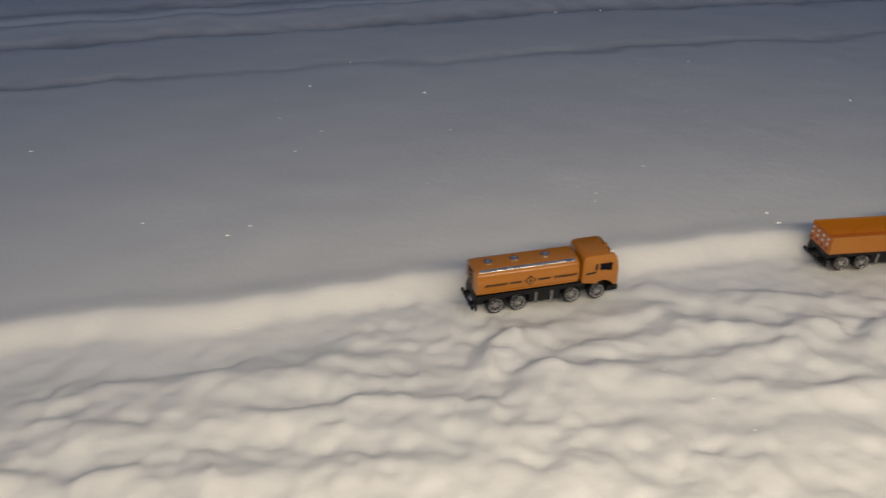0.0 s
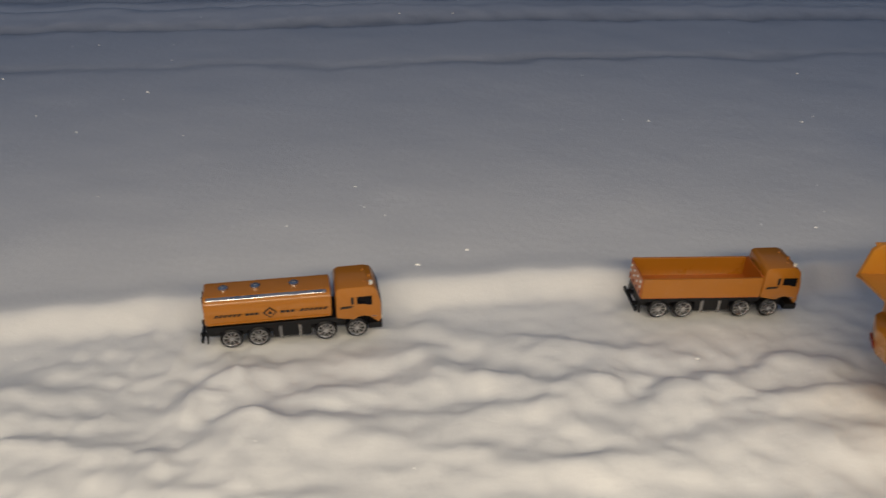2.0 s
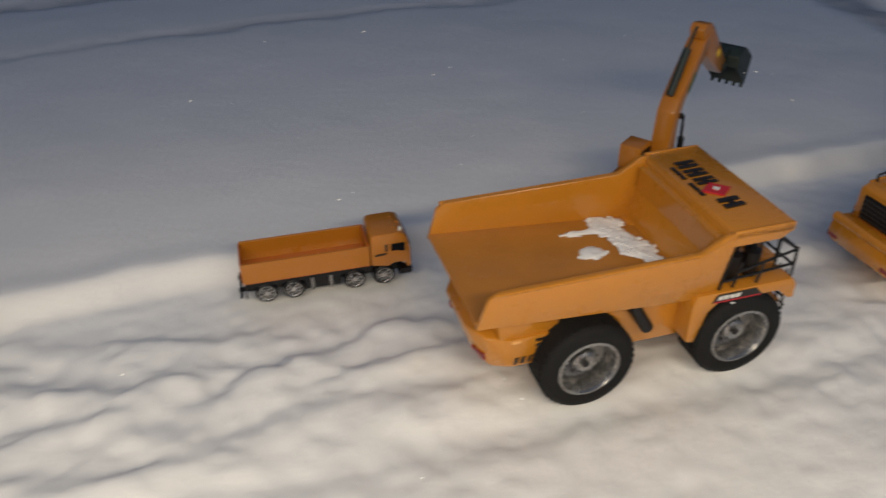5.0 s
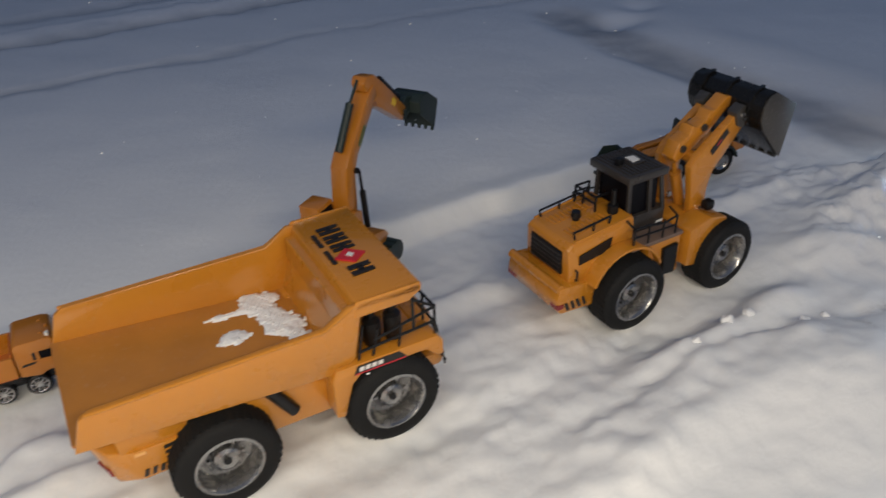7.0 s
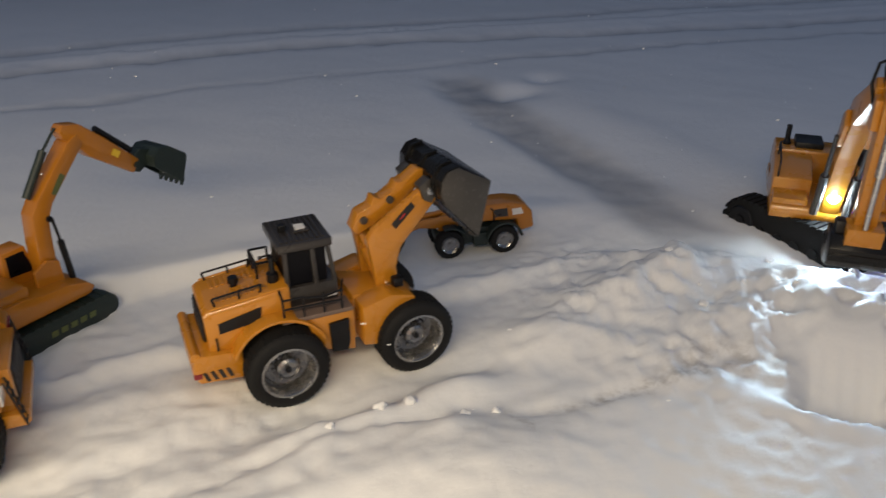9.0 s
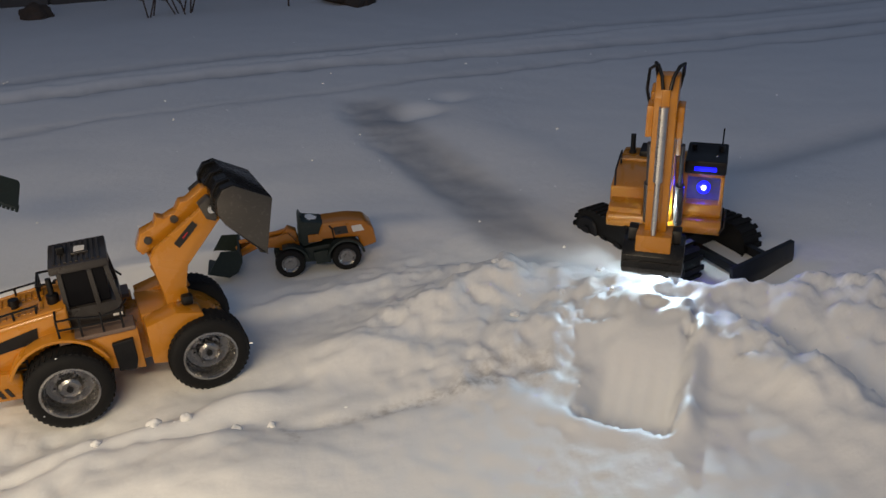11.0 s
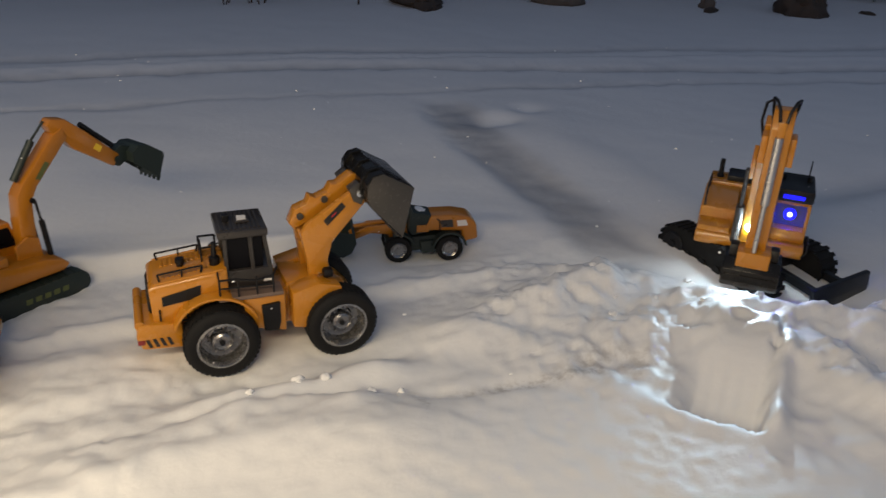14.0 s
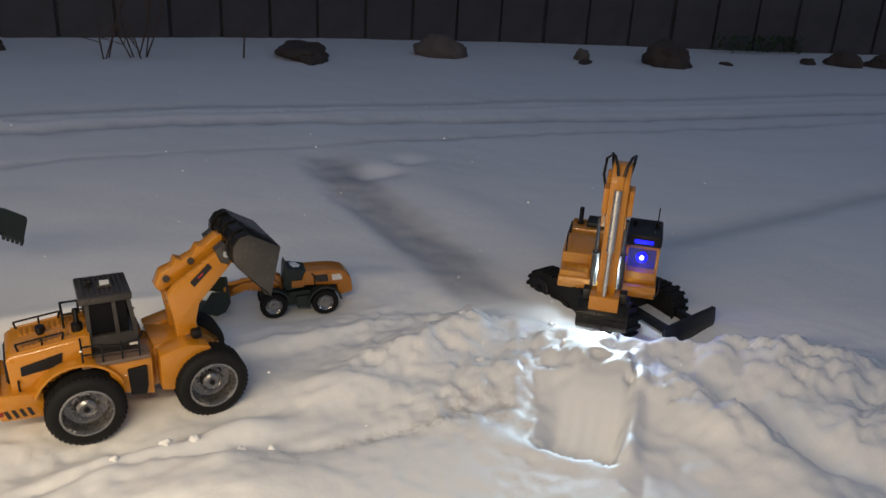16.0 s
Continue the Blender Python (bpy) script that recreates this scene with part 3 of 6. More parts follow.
def spoke_wheel(parent, x, y, z, r, w, side, src=None):
    m = pose(x, y, z, 0, 0, 0 if side < 0 else 180)
    if src:
        return twin(src, parent, m)
    wheel = part("wheel", lathe([(r * 0.74, -w * 0.45), (r * 0.9, -w * 0.5), (r, -w * 0.36), (r, w * 0.36), (r * 0.9, w * 0.5), (r * 0.7, w * 0.45)], 32), BLACK, parent, "small black tyre", smooth=True, m=m)
    rim = lathe([(r * 0.8, -w * 0.40), (r * 0.76, -w * 0.52), (r * 0.68, -w * 0.46), (r * 0.66, -w * 0.2)], 32)
    for k in range(10):
        b = box(-r * 0.045, r * 0.045, -w * 0.42, -w * 0.2, 0, r * 0.7, 0)
        b.transform(Matrix.Rotation(2 * math.pi * k / 9, 4, "Y"))
        add(rim, b)
    add(rim, lathe([(r * 0.22, -w * 0.3), (r * 0.2, -w * 0.5), (0, -w * 0.54)], 16))
    part("rim", rim, CHROME, wheel, "chrome spoked rim")
    part("brake_disc", lathe([(r * 0.68, -w * 0.2), (0, -w * 0.2)], 24), BLACK, wheel)
    return wheel


def flat(pts, n="y", at=0.0, t=0.0006):
    """A thin decal plate: outline in the two other axes, of thickness t."""
    bm = bmesh.new()
    put = {"y": lambda a, b, d: (a, at + d, b), "z": lambda a, b, d: (a, b, at + d), "x": lambda a, b, d: (at + d, a, b)}[n]
    lo, hi = [bm.verts.new(put(a, b, 0)) for a, b in pts], [bm.verts.new(put(a, b, t)) for a, b in pts]
    bm.faces.new(lo)
    bm.faces.new(hi[::-1])
    for i in range(len(pts)):
        j = (i + 1) % len(pts)
        bm.faces.new((lo[i], hi[i], hi[j], lo[j]))
    return bm


def flats(shapes, n="y", at=0.0, t=0.0006):
    bm = bmesh.new()
    for s in shapes:
        add(bm, flat(s, n, at, t))
    return bm


def bars(x0, x1, z0, z1, count, fill=0.7, slant=0.0):
    """Slanted bars between x0 and x1: rows of unreadable print or warning stripes."""
    d = (x1 - x0) / count
    return [[(x0 + k * d, z0), (x0 + k * d + d * fill, z0), (x0 + k * d + d * fill + slant, z1), (x0 + k * d + slant, z1)] for k in range(count)]


# ---- small lorries ----
def lorry_base(t, hubs, y, r, rear, front):
    first = None
    for side in (-1, 1):
        for x in hubs:
            w = spoke_wheel(t, x, side * (y - 0.0045), r, r, 0.009, side, first)
            first = first or w
    ch = box(rear + 0.004, front - 0.012, -0.013, 0.013, 0.010, 0.022, 0.001)
    for x in hubs:
        add(ch, rod((x, -y + 0.008, r), (x, y - 0.008, r), 0.0022))
    add(ch, box(rear + 0.002, front - 0.045, -y + 0.002, y - 0.002, 0.021, 0.0275, 0.0008))
    part("chassis", ch, BLACK, t, "black plastic chassis")
    for s in (-1, 1):
        part("battery_box", box(-0.024, 0.018, s * (y - 0.010), s * (y - 0.002), 0.008, 0.023, 0.0015), BLACK, t)
        for x in (-0.017, 0.004):
            part("side_bracket", box(x, x + 0.0035, s * (y - 0.0035), s * (y - 0.0005), 0.007, 0.0235, 0.0006), SILVER, t, "silver bracket")
    part("rear_bumper", add(box(rear - 0.004, rear - 0.0008, -y, y, 0.010, 0.0145, 0.0008), add(box(rear - 0.005, rear + 0.01, -0.014, -0.010, 0.012, 0.016, 0.0005), box(rear - 0.005, rear + 0.01, 0.010, 0.014, 0.012, 0.016, 0.0005))), BLACK, t)
    for s in (-1, 1):
        part("mud_flap", box(rear + 0.002, rear + 0.0035, s * (y - 0.012), s * (y - 0.001), 0.007, 0.021, 0.0004), BLACK, t)


def lorry_cab(t, x0, x1, y, top, body):
    """Flat-fronted cab with a wheel arch cut out of its side."""
    arch = [(x0 + 0.030 + 0.0145 * math.cos(a), 0.013 + 0.0145 * math.sin(a)) for a in [math.pi * k / 8 for k in range(0, 9)]]
    side = [(x0, 0.027)] + [(x, z) for x, z in arch[::-1] if x > x0 + 0.001 and z > 0.02] + [(x1 - 0.002, 0.017), (x1 + 0.001, 0.022), (x1 + 0.0005, 0.044), (x1 - 0.0035, top - 0.007), (x1 - 0.007, top - 0.002), (x1 - 0.014, top), (x0 + 0.005, top - 0.0005), (x0 + 0.001, top - 0.003), (x0, top - 0.008)]
    cab = part("cab", prism(side, -y, y, 0.0016), body, t, "orange cab", smooth=True)
    part("front_bumper", prism([(x1 - 0.014, 0.010), (x1 + 0.0015, 0.010), (x1 + 0.002, 0.0175), (x1 - 0.012, 0.0175)], -y, y, 0.0008), BLACK, cab)
    part("windscreen", hull([(x1 + 0.0012, s * (y - 0.004), 0.047) for s in (-1, 1)] + [(x1 - 0.0022, s * (y - 0.005), top - 0.009) for s in (-1, 1)] + [(x1 - 0.007, s * (y - 0.005), top - 0.010) for s in (-1, 1)] + [(x1 - 0.004, s * (y - 0.004), 0.047) for s in (-1, 1)]), DARKGLASS, cab, "dark windscreen")
    part("grille", box(x1 + 0.0004, x1 + 0.0018, -y + 0.006, y - 0.006, 0.026, 0.040, 0.0005), BLACK, cab)
    for s in (-1, 1):
        at = s * y if s > 0 else -y - 0.0006
        part("side_window", flat([(x0 + 0.023, 0.0445), (x0 + 0.032, 0.0440), (x0 + 0.035, 0.0425), (x0 + 0.0395, 0.0425), (x0 + 0.0395, 0.0535), (x0 + 0.023, 0.0535)], "y", at), DARKGLASS, cab, "dark side window")
        part("side_vent", flat([(x0 + 0.0165, 0.0445), (x0 + 0.0195, 0.0445), (x0 + 0.0195, 0.0535), (x0 + 0.0165, 0.0535)], "y", at), DECALBLACK, cab)
        part("side_print", flat([(x0 + 0.004, 0.039), (x0 + 0.017, 0.040), (x0 + 0.019, 0.0425), (x0 + 0.005, 0.0415)], "y", at), DECALBLACK, cab)
        part("headlamp", box(x1 - 0.001, x1 + 0.0022, s * (y - 0.003), s * (y - 0.010), 0.020, 0.025, 0.0006), WHITELENS, cab)
    for k, (dx, dy) in enumerate(((-0.016, -0.012), (-0.010, 0.0), (-0.016, 0.012))):
        part("roof_bump", lathe([(0, 0.0014), (0.0014, 0.0012), (0.002, 0.0), (0.002, -0.001)], 12), body, cab, smooth=True, m=pose(x1 + dx, dy, top - 0.0002, 90, 0, 0))
    part("corner_trim", rod((x1 - 0.010, -y - 0.0002, 0.0265), (x1 + 0.0008, -y + 0.0012, 0.0265), 0.0006, 6), CHROME, cab)
    part("roof_lamp", rod((x1 - 0.010, -y + 0.006, top - 0.001), (x1 - 0.010, -y + 0.006, top + 0.003), 0.0022, 10), WHITELENS, cab, "small clear roof lamp")
    return cab


def tanker(m):
    t = thing("tanker_truck", m, "small orange toy tanker lorry with chrome rail standing on trodden snow", "toy truck", "small toy lorries")
    y = 0.0235
    lorry_base(t, (-0.068, -0.039, 0.0336, 0.068), y, 0.0122, -0.096, 0.095)
    lorry_cab(t, 0.0455, 0.0945, y, 0.0665, ORANGE)
    sec = [(-0.020, 0.0285), (0.020, 0.0285), (0.0238, 0.034), (0.0242, 0.046), (0.021, 0.057), (0.014, 0.0625), (-0.014, 0.0625), (-0.021, 0.057), (-0.0242, 0.046), (-0.0238, 0.034)]
    bm = prism(sec, -0.094, 0.041, 0.0022, seg=3)
    bm.transform(Matrix(((0, 1, 0, 0), (1, 0, 0, 0), (0, 0, 1, 0), (0, 0, 0, 1))))
    tank = part("tank", bm, ORANGE, t, "orange tank body", smooth=True)
    for s in (-1, 1):
        if s < 0:
            part("chrome_rail", hull([(x, s * a, z) for x in (-0.090, 0.036) for a, z in ((0.0160, 0.0612), (0.0160, 0.0628), (0.0192, 0.0606), (0.0186, 0.0590))], 0.0004), CHROME, tank, "broad chrome rail")
        part("lower_ridge", rod((-0.09, s * 0.0238, 0.0335), (0.038, s * 0.0238, 0.0335), 0.0011, 6), ORANGE, tank)
        at = s * 0.0243 + (0 if s > 0 else -0.0006)
        for shape in bars(-0.084, -0.055, 0.0422, 0.0452, 6, 0.62, 0.0025) + bars(0.006, 0.036, 0.0422, 0.0452, 6, 0.62, 0.0025):
            part("warning_stripe", flat(shape, "y", at), DECALBLACK, tank, "dark slanted stripe")
        for shape in bars(-0.051, -0.036, 0.0425, 0.0450, 3, 0.8) + bars(-0.014, 0.002, 0.0425, 0.0450, 3, 0.8):
            part("side_print", flat(shape, "y", at), DECALBLACK, tank, "small dark print")
        d = flat([(-0.0325, 0.044), (-0.025, 0.051), (-0.0175, 0.044), (-0.025, 0.037)], "y", at)
        part("diamond_sign", d, DECALBLACK, tank, "dark diamond sign")
        d = flat([(-0.0305, 0.044), (-0.025, 0.0492), (-0.0195, 0.044), (-0.025, 0.0388)], "y", at + s * 0.0004)
        part("diamond_field", d, ORANGE, tank)
        part("flame_mark", flat([(-0.0275, 0.0425), (-0.0225, 0.0425), (-0.0235, 0.0448), (-0.025, 0.0468), (-0.0262, 0.0450)], "y", at + s * 0.0007), DECALBLACK, tank)
    for x in (-0.073, -0.039, 0.002):
        part("filler_cap", lathe([(0, 0.0022), (0.0015, 0.0022), (0.0018, 0.0012), (0.004, 0.0008), (0.0052, 0.0), (0.0052, -0.002)], 20), CHROME, tank, "chrome filler cap", m=pose(x, 0.0, 0.0645, 90, 0, 0))
    part("rear_ladder", rails([((-0.0955, a, 0.03), (-0.0955, a, 0.058)) for a in (-0.006, 0.006)] + [((-0.0955, -0.006, z), (-0.0955, 0.006, z)) for z in (0.034, 0.041, 0.048, 0.055)], 0.0007), BLACK, tank)
    return t


def flatbed(m):
    t = thing("flatbed_truck", m, "small orange toy lorry with an empty open bed on snow", "toy truck", "small toy lorries")
    y = 0.0245
    lorry_base(t, (-0.067, -0.037, 0.033, 0.067), y, 0.0122, -0.092, 0.099)
    lorry_cab(t, 0.053, 0.0985, y, 0.0675, ORANGE)
    w = 0.002
    bed = part("bed_floor", box(-0.0905, 0.0515, -y, y, 0.0276, 0.0305, 0.0006), DEEP, t, "deep orange bed floor")
    for s in (-1, 1):
        part("bed_side", box(-0.0905, 0.0515, s * (y + 0.0005), s * (y - w), 0.029, 0.0545, 0.0007), ORANGE, t)
        ridge = box(-0.0895, 0.0505, s * (y + 0.0011), s * (y), 0.0515, 0.0545, 0.0004)
        part("bed_rim", ridge, ORANGE, t)
    part("headboard", box(0.0495, 0.0518, -y + w, y - w, 0.029, 0.0565, 0.0007), DEEP, t)
    gate = part("tailgate", box(-0.0918, -0.0895, -y + w, y - w, 0.029, 0.0535, 0.0007), DEEP, t)
    k = 0
    for a in (-0.018, -0.006, 0.006, 0.018):
        for z in (0.034, 0.041, 0.048):
            part("reflector", lathe([(0.0019, 0.0), (0.0016, -0.0007), (0, -0.0008)], 10), WHITELENS if (k % 3) else REDLIGHT, gate, m=pose(-0.0918, a, z, 0, 0, -90))
            k += 1
    return t


# ---- snow lying on things ----
def snow_patch(name, label, m, blobs, thick=0.003, seed=0.0, d=0.003, cut=0.5):
    """Loose snow: blobs of (x, y, rx, ry, degrees), ragged by noise."""
    x0 = min(b[0] - 2 * max(b[2:4]) for b in blobs)
    x1 = max(b[0] + 2 * max(b[2:4]) for b in blobs)
    y0 = min(b[1] - 2 * max(b[2:4]) for b in blobs)
    y1 = max(b[1] + 2 * max(b[2:4]) for b in blobs)
    gx, gy = np.meshgrid(np.arange(x0, x1, d), np.arange(y0, y1, d))
    f = sum(blob(gx, gy, *b) for b in blobs) + 0.2 * fbm(gx, gy, 70, 4, seed, seed, 0.75) - cut
    bm = bmesh.new()
    vs = {}
    ny_, nx_ = f.shape

    def vert(i, j):
        if (i, j) not in vs:
            h = max(0.0, min(1.0, f[i, j] * 3.0))
            vs[i, j] = bm.verts.new((gx[i, j] + 0.4 * d * math.sin(i * 7.1 + j * 3.3), gy[i, j] + 0.4 * d * math.sin(i * 2.7 + j * 5.9), 0.0004 + thick * h * (0.7 + 0.5 * math.sin(i * 1.7) * math.sin(j * 2.1))))
        return vs[i, j]

    for i in range(ny_ - 1):
        for j in range(nx_ - 1):
            if max(f[i, j], f[i + 1, j], f[i, j + 1], f[i + 1, j + 1]) > 0 and min(f[i, j], f[i + 1, j], f[i, j + 1], f[i + 1, j + 1]) > -0.25:
                bm.faces.new((vert(i, j), vert(i, j + 1), vert(i + 1, j + 1), vert(i + 1, j)))
    for v in bm.verts:
        if v.is_boundary:
            v.co.z = -0.0006
    ob = part(name, bm, SNOW, None, "", smooth=True)
    ob.matrix_world = m
    return tagged(ob, label, "snow")


# ---- large dump truck ----
DUMP = facing(0.9237, 0.804, 0.019, 9.4)


def dump_truck(m):
    t = thing("dump_truck", m, "large yellow toy dump truck with snow in its bed", "toy truck")
    first = None
    for x in (-0.08, 0.08):
        for s in (-1, 1):
            w = big_wheel(t, x, s * 0.0655, 0.0445, 0.0485, 0.041, 0.030, s, first)
            first = first or w
    ch = prism([(-0.125, 0.05), (-0.05, 0.034), (0.06, 0.034), (0.125, 0.045), (0.125, 0.085), (-0.125, 0.095)], -0.042, 0.042, 0.002)
    for x in (-0.08, 0.08):
        add(ch, rod((x, -0.06, 0.045), (x, 0.06, 0.045), 0.008, 12))
    part("chassis", ch, YELLOW, t, "yellow chassis", smooth=True)
    # rear body with lamps, slots and warning bars
    low_ring = [(-0.112, 0.061), (-0.148, 0.0615), (-0.167, 0.053), (-0.174, 0.032)]
    high_ring = [(-0.112, 0.063), (-0.150, 0.0635), (-0.171, 0.055), (-0.185, 0.028)]
    tail = part("tail_body", hull([(x, s * y, 0.044) for x, y in low_ring for s in (-1, 1)] + [(x, s * y, 0.079) for x, y in high_ring for s in (-1, 1)], 0.0025), YELLOW, t, "yellow rounded rear bumper body", smooth=True)
    part("tail_block", prism([(-0.160, 0.076), (-0.105, 0.076), (-0.100, 0.102), (-0.164, 0.109)], -0.060, 0.060, 0.002), YELLOW, t, smooth=True)
    part("mid_body", prism([(-0.05, 0.040), (0.040, 0.040), (0.040, 0.093), (-0.10, 0.104), (-0.095, 0.094), (-0.055, 0.080)], -0.058, 0.058, 0.002), YELLOW, t, "yellow side body", smooth=True)
    for s in (-1, 1):
        at = s * 0.0622 + (0 if s > 0 else -0.0008)
        for shape in bars(-0.147, -0.120, 0.049, 0.056, 4, 0.5, 0.002):
            part("warning_bar", flat(shape, "y", at, 0.0008), DECALBLACK, tail, "black warning bar")
        for z in (0.060, 0.066, 0.072):
            part("vent_slot", flat([(-0.126, z), (-0.117, z + 0.001), (-0.117, z + 0.0040), (-0.126, z + 0.003)], "y", at + s * 0.0008, 0.0008), DECALBLACK, tail)
        part("tail_lamp", hull([(x + d, s * y, z) for x, y, z in ((-0.1762, 0.034, 0.050), (-0.1790, 0.034, 0.058), (-0.1706, 0.050, 0.050), (-0.1722, 0.050, 0.058)) for d in (-0.0008, 0.004)], 0.0004), REDLIGHT, tail, "red tail lamp")
        part("marker_lamp", box(-0.150, -0.140, s * 0.058, s * 0.0642, 0.0735, 0.077, 0.001), AMBER, tail, "clear marker lamp")
    # open bed
    floor = hull([(x, y, z) for x, z in ((-0.190, 0.1169), (-0.188, 0.1115), (0.034, 0.100), (0.034, 0.095)) for y in (-0.074, 0.074)], 0.0008)
    part("bed_floor", floor, FLOORSHADE, t, "brown-orange bed floor, shade in its colour")
    for s in (-1, 1):
        side = [(-0.189, 0.1105), (-0.1795, 0.1425), (-0.171, 0.148), (0.020, 0.150), (0.044, 0.1655), (0.056, 0.1655), (0.047, 0.106), (0.034, 0.094)]
        wall = prism(side, s * 0.0745, s * 0.0795, 0.0012)
        for v in wall.verts:
            v.co.y += s * (v.co.z - 0.13) * 0.08
        part("bed_side", wall, YELLOW, t, smooth=True)
        part("bed_rail", tube([(-0.175, s * 0.081, 0.1465), (0.020, s * 0.081, 0.1485), (0.047, s * 0.0815, 0.164)], 0.0019, 8), YELLOW, t, smooth=True)
    part("bed_headboard", hull([(x, y, z) for x, z in ((0.030, 0.099), (0.034, 0.097), (0.050, 0.164), (0.055, 0.164)) for y in (-0.0755, 0.0755)], 0.0008), YELLOW, t)
    can = prism([(0.048, 0.159), (0.110, 0.159), (0.1135, 0.162), (0.1125, 0.168), (0.052, 0.1665)], -0.0825, 0.0825, 0.0014)
    for s in (-1, 1):
        add(can, prism([(0.048, 0.152), (0.100, 0.152), (0.113, 0.160), (0.1125, 0.1685), (0.05, 0.1685)], s * 0.0795, s * 0.0825, 0.0010))
    canopy = part("canopy", can, YELLOW, t, "yellow rock canopy over the cab", smooth=True)
    # lettering block drawn as plain shapes, red lozenge between
    z = 0.1672
    big = []
    for k, y in enumerate((0.052, 0.034, 0.016, -0.026)):
        w = (0.013, 0.013, 0.012, 0.017)[k]
        big += [[(0.066, y), (0.066, y - w * 0.38), (0.088, y - w * 0.30), (0.088, y + w * 0.08)], [(0.066, y - w * 0.62), (0.066, y - w), (0.088, y - w * 0.92), (0.088, y - w * 0.55)], [(0.074, y - w * 0.3), (0.074, y - w * 0.7), (0.080, y - w * 0.65), (0.080, y - w * 0.25)]]
    for shape in big:
        part("emblem_bar", flat(shape, "z", z, 0.0014), DECALBLACK, canopy, "black emblem shape")
    part("emblem_line", flats([[(0.0575, y), (0.0575, y - 0.007), (0.062, y - 0.007), (0.062, y)] for y in (0.044, 0.035, 0.026, 0.010, 0.001, -0.008)], "z", z - 0.0003, 0.0012), DECALBLACK, canopy)
    part("emblem_lozenge", flat([(0.062, -0.008), (0.077, 0.004), (0.092, -0.010), (0.077, -0.022)], "z", z, 0.0018), DECALRED, canopy, "red lozenge")
    part("emblem_core", flat([(0.073, -0.008), (0.077, -0.004), (0.081, -0.009), (0.077, -0.013)], "z", z, 0.0022), DECALWHITE, canopy)
    # deck, cab and fenders
    deck = part("deck", box(0.034, 0.128, -0.078, 0.078, 0.088, 0.096, 0.0015), YELLOW, t, "yellow front deck", smooth=True)
    part("cab", box(0.052, 0.104, -0.012, 0.066, 0.096, 0.158, 0.003), YELLOW, t, "yellow cab", smooth=True)
    part("cab_windscreen", box(0.1035, 0.1048, -0.004, 0.060, 0.118, 0.150, 0.0005), DARKGLASS, t, "dark windscreen")
    part("cab_side_window", box(0.060, 0.098, -0.0128, -0.0118, 0.118, 0.150, 0.0005), DARKGLASS, t, "dark side window")
    part("bulkhead", box(0.040, 0.050, -0.072, 0.072, 0.096, 0.158, 0.001), YELLOW, t)
    for s in (-1, 1):
        part("fender", prism([(0.022, 0.092), (0.022, 0.048), (0.030, 0.046), (0.040, 0.080), (0.050, 0.0895), (0.115, 0.0895), (0.128, 0.078), (0.134, 0.078), (0.134, 0.094), (0.128, 0.1015), (0.026, 0.1015)], s * 0.052, s * 0.081, 0.0012), YELLOW, t, smooth=True)
        at = s * 0.0812 + (0 if s > 0 else -0.0007)
        strip = part("fender_strip", flat([(0.042, 0.0905), (0.096, 0.0905), (0.088, 0.0995), (0.046, 0.0995)], "y", at, 0.0007), DECALBLACK, t, "black strip with white and red marks")
        part("strip_marks", flats(bars(0.047, 0.072, 0.0935, 0.0978, 4, 0.72, 0.001), "y", at + s * 0.0004, 0.0007), DECALWHITE, strip)
        part("strip_edge", flat([(0.043, 0.0907), (0.094, 0.0907), (0.0935, 0.0918), (0.0435, 0.0918)], "y", at + s * 0.0004, 0.0007), DECALRED, strip)
        # ram beside the frame
        part("tipping_ram", add(rod((-0.032, s * 0.0645, 0.094), (-0.012, s * 0.0645, 0.062), 0.0062, 12), rod((-0.036, s * 0.0645, 0.101), (-0.032, s * 0.0645, 0.094), 0.0035, 8)), BLACK, t, "black tipping ram", smooth=True)
    grill = part("radiator_body", box(0.120, 0.142, -0.040, 0.040, 0.050, 0.098, 0.002), YELLOW, t, smooth=True)
    part("radiator_grille", box(0.1415, 0.1428, -0.033, 0.033, 0.056, 0.093, 0.0005), BLACK, grill)
    for k in range(8):
        part("grille_slat", box(0.1426, 0.1442, -0.032, 0.032, 0.058 + k * 0.0044, 0.0598 + k * 0.0044, 0.0003), CABGREY, grill)
    part("front_bumper", prism([(0.112, 0.036), (0.146, 0.036), (0.150, 0.040), (0.150, 0.050), (0.112, 0.052)], -0.048, 0.048, 0.0015), YELLOW, t, smooth=True)
    for s in (-1, 1):
        part("headlamp", box(0.1335, 0.1365, s * 0.056, s * 0.076, 0.081, 0.092, 0.001), REDLIGHT if s > 0 else WHITELENS, t)
        part("step_ladder", rails([((0.148, s * 0.046, 0.042), (0.138, s * 0.050, 0.096)), ((0.148, s * 0.056, 0.042), (0.138, s * 0.060, 0.096))] + [((0.148 - 0.002 * k, s * 0.046, 0.048 + 0.01 * k), (0.148 - 0.002 * k, s * 0.058, 0.048 + 0.01 * k)) for k in range(5)], 0.0011), BLACK, t)
    # air cleaners and rails on the deck
    for s, x in ((-1, 0.071), (-1, 0.092)):
        part("air_cleaner", lathe([(0, 0.043), (0.005, 0.043), (0.005, 0.036), (0.0035, 0.034), (0.0035, 0.030), (0.0085, 0.028), (0.0085, 0.006), (0.007, 0.004), (0.007, 0), (0, 0)], 16), BLACK, t, "black air cleaner", smooth=True, m=pose(x, -0.060, 0.100, 90, 0, 0))
    y0, z0, z1 = -0.0765, 0.1015, 0.126
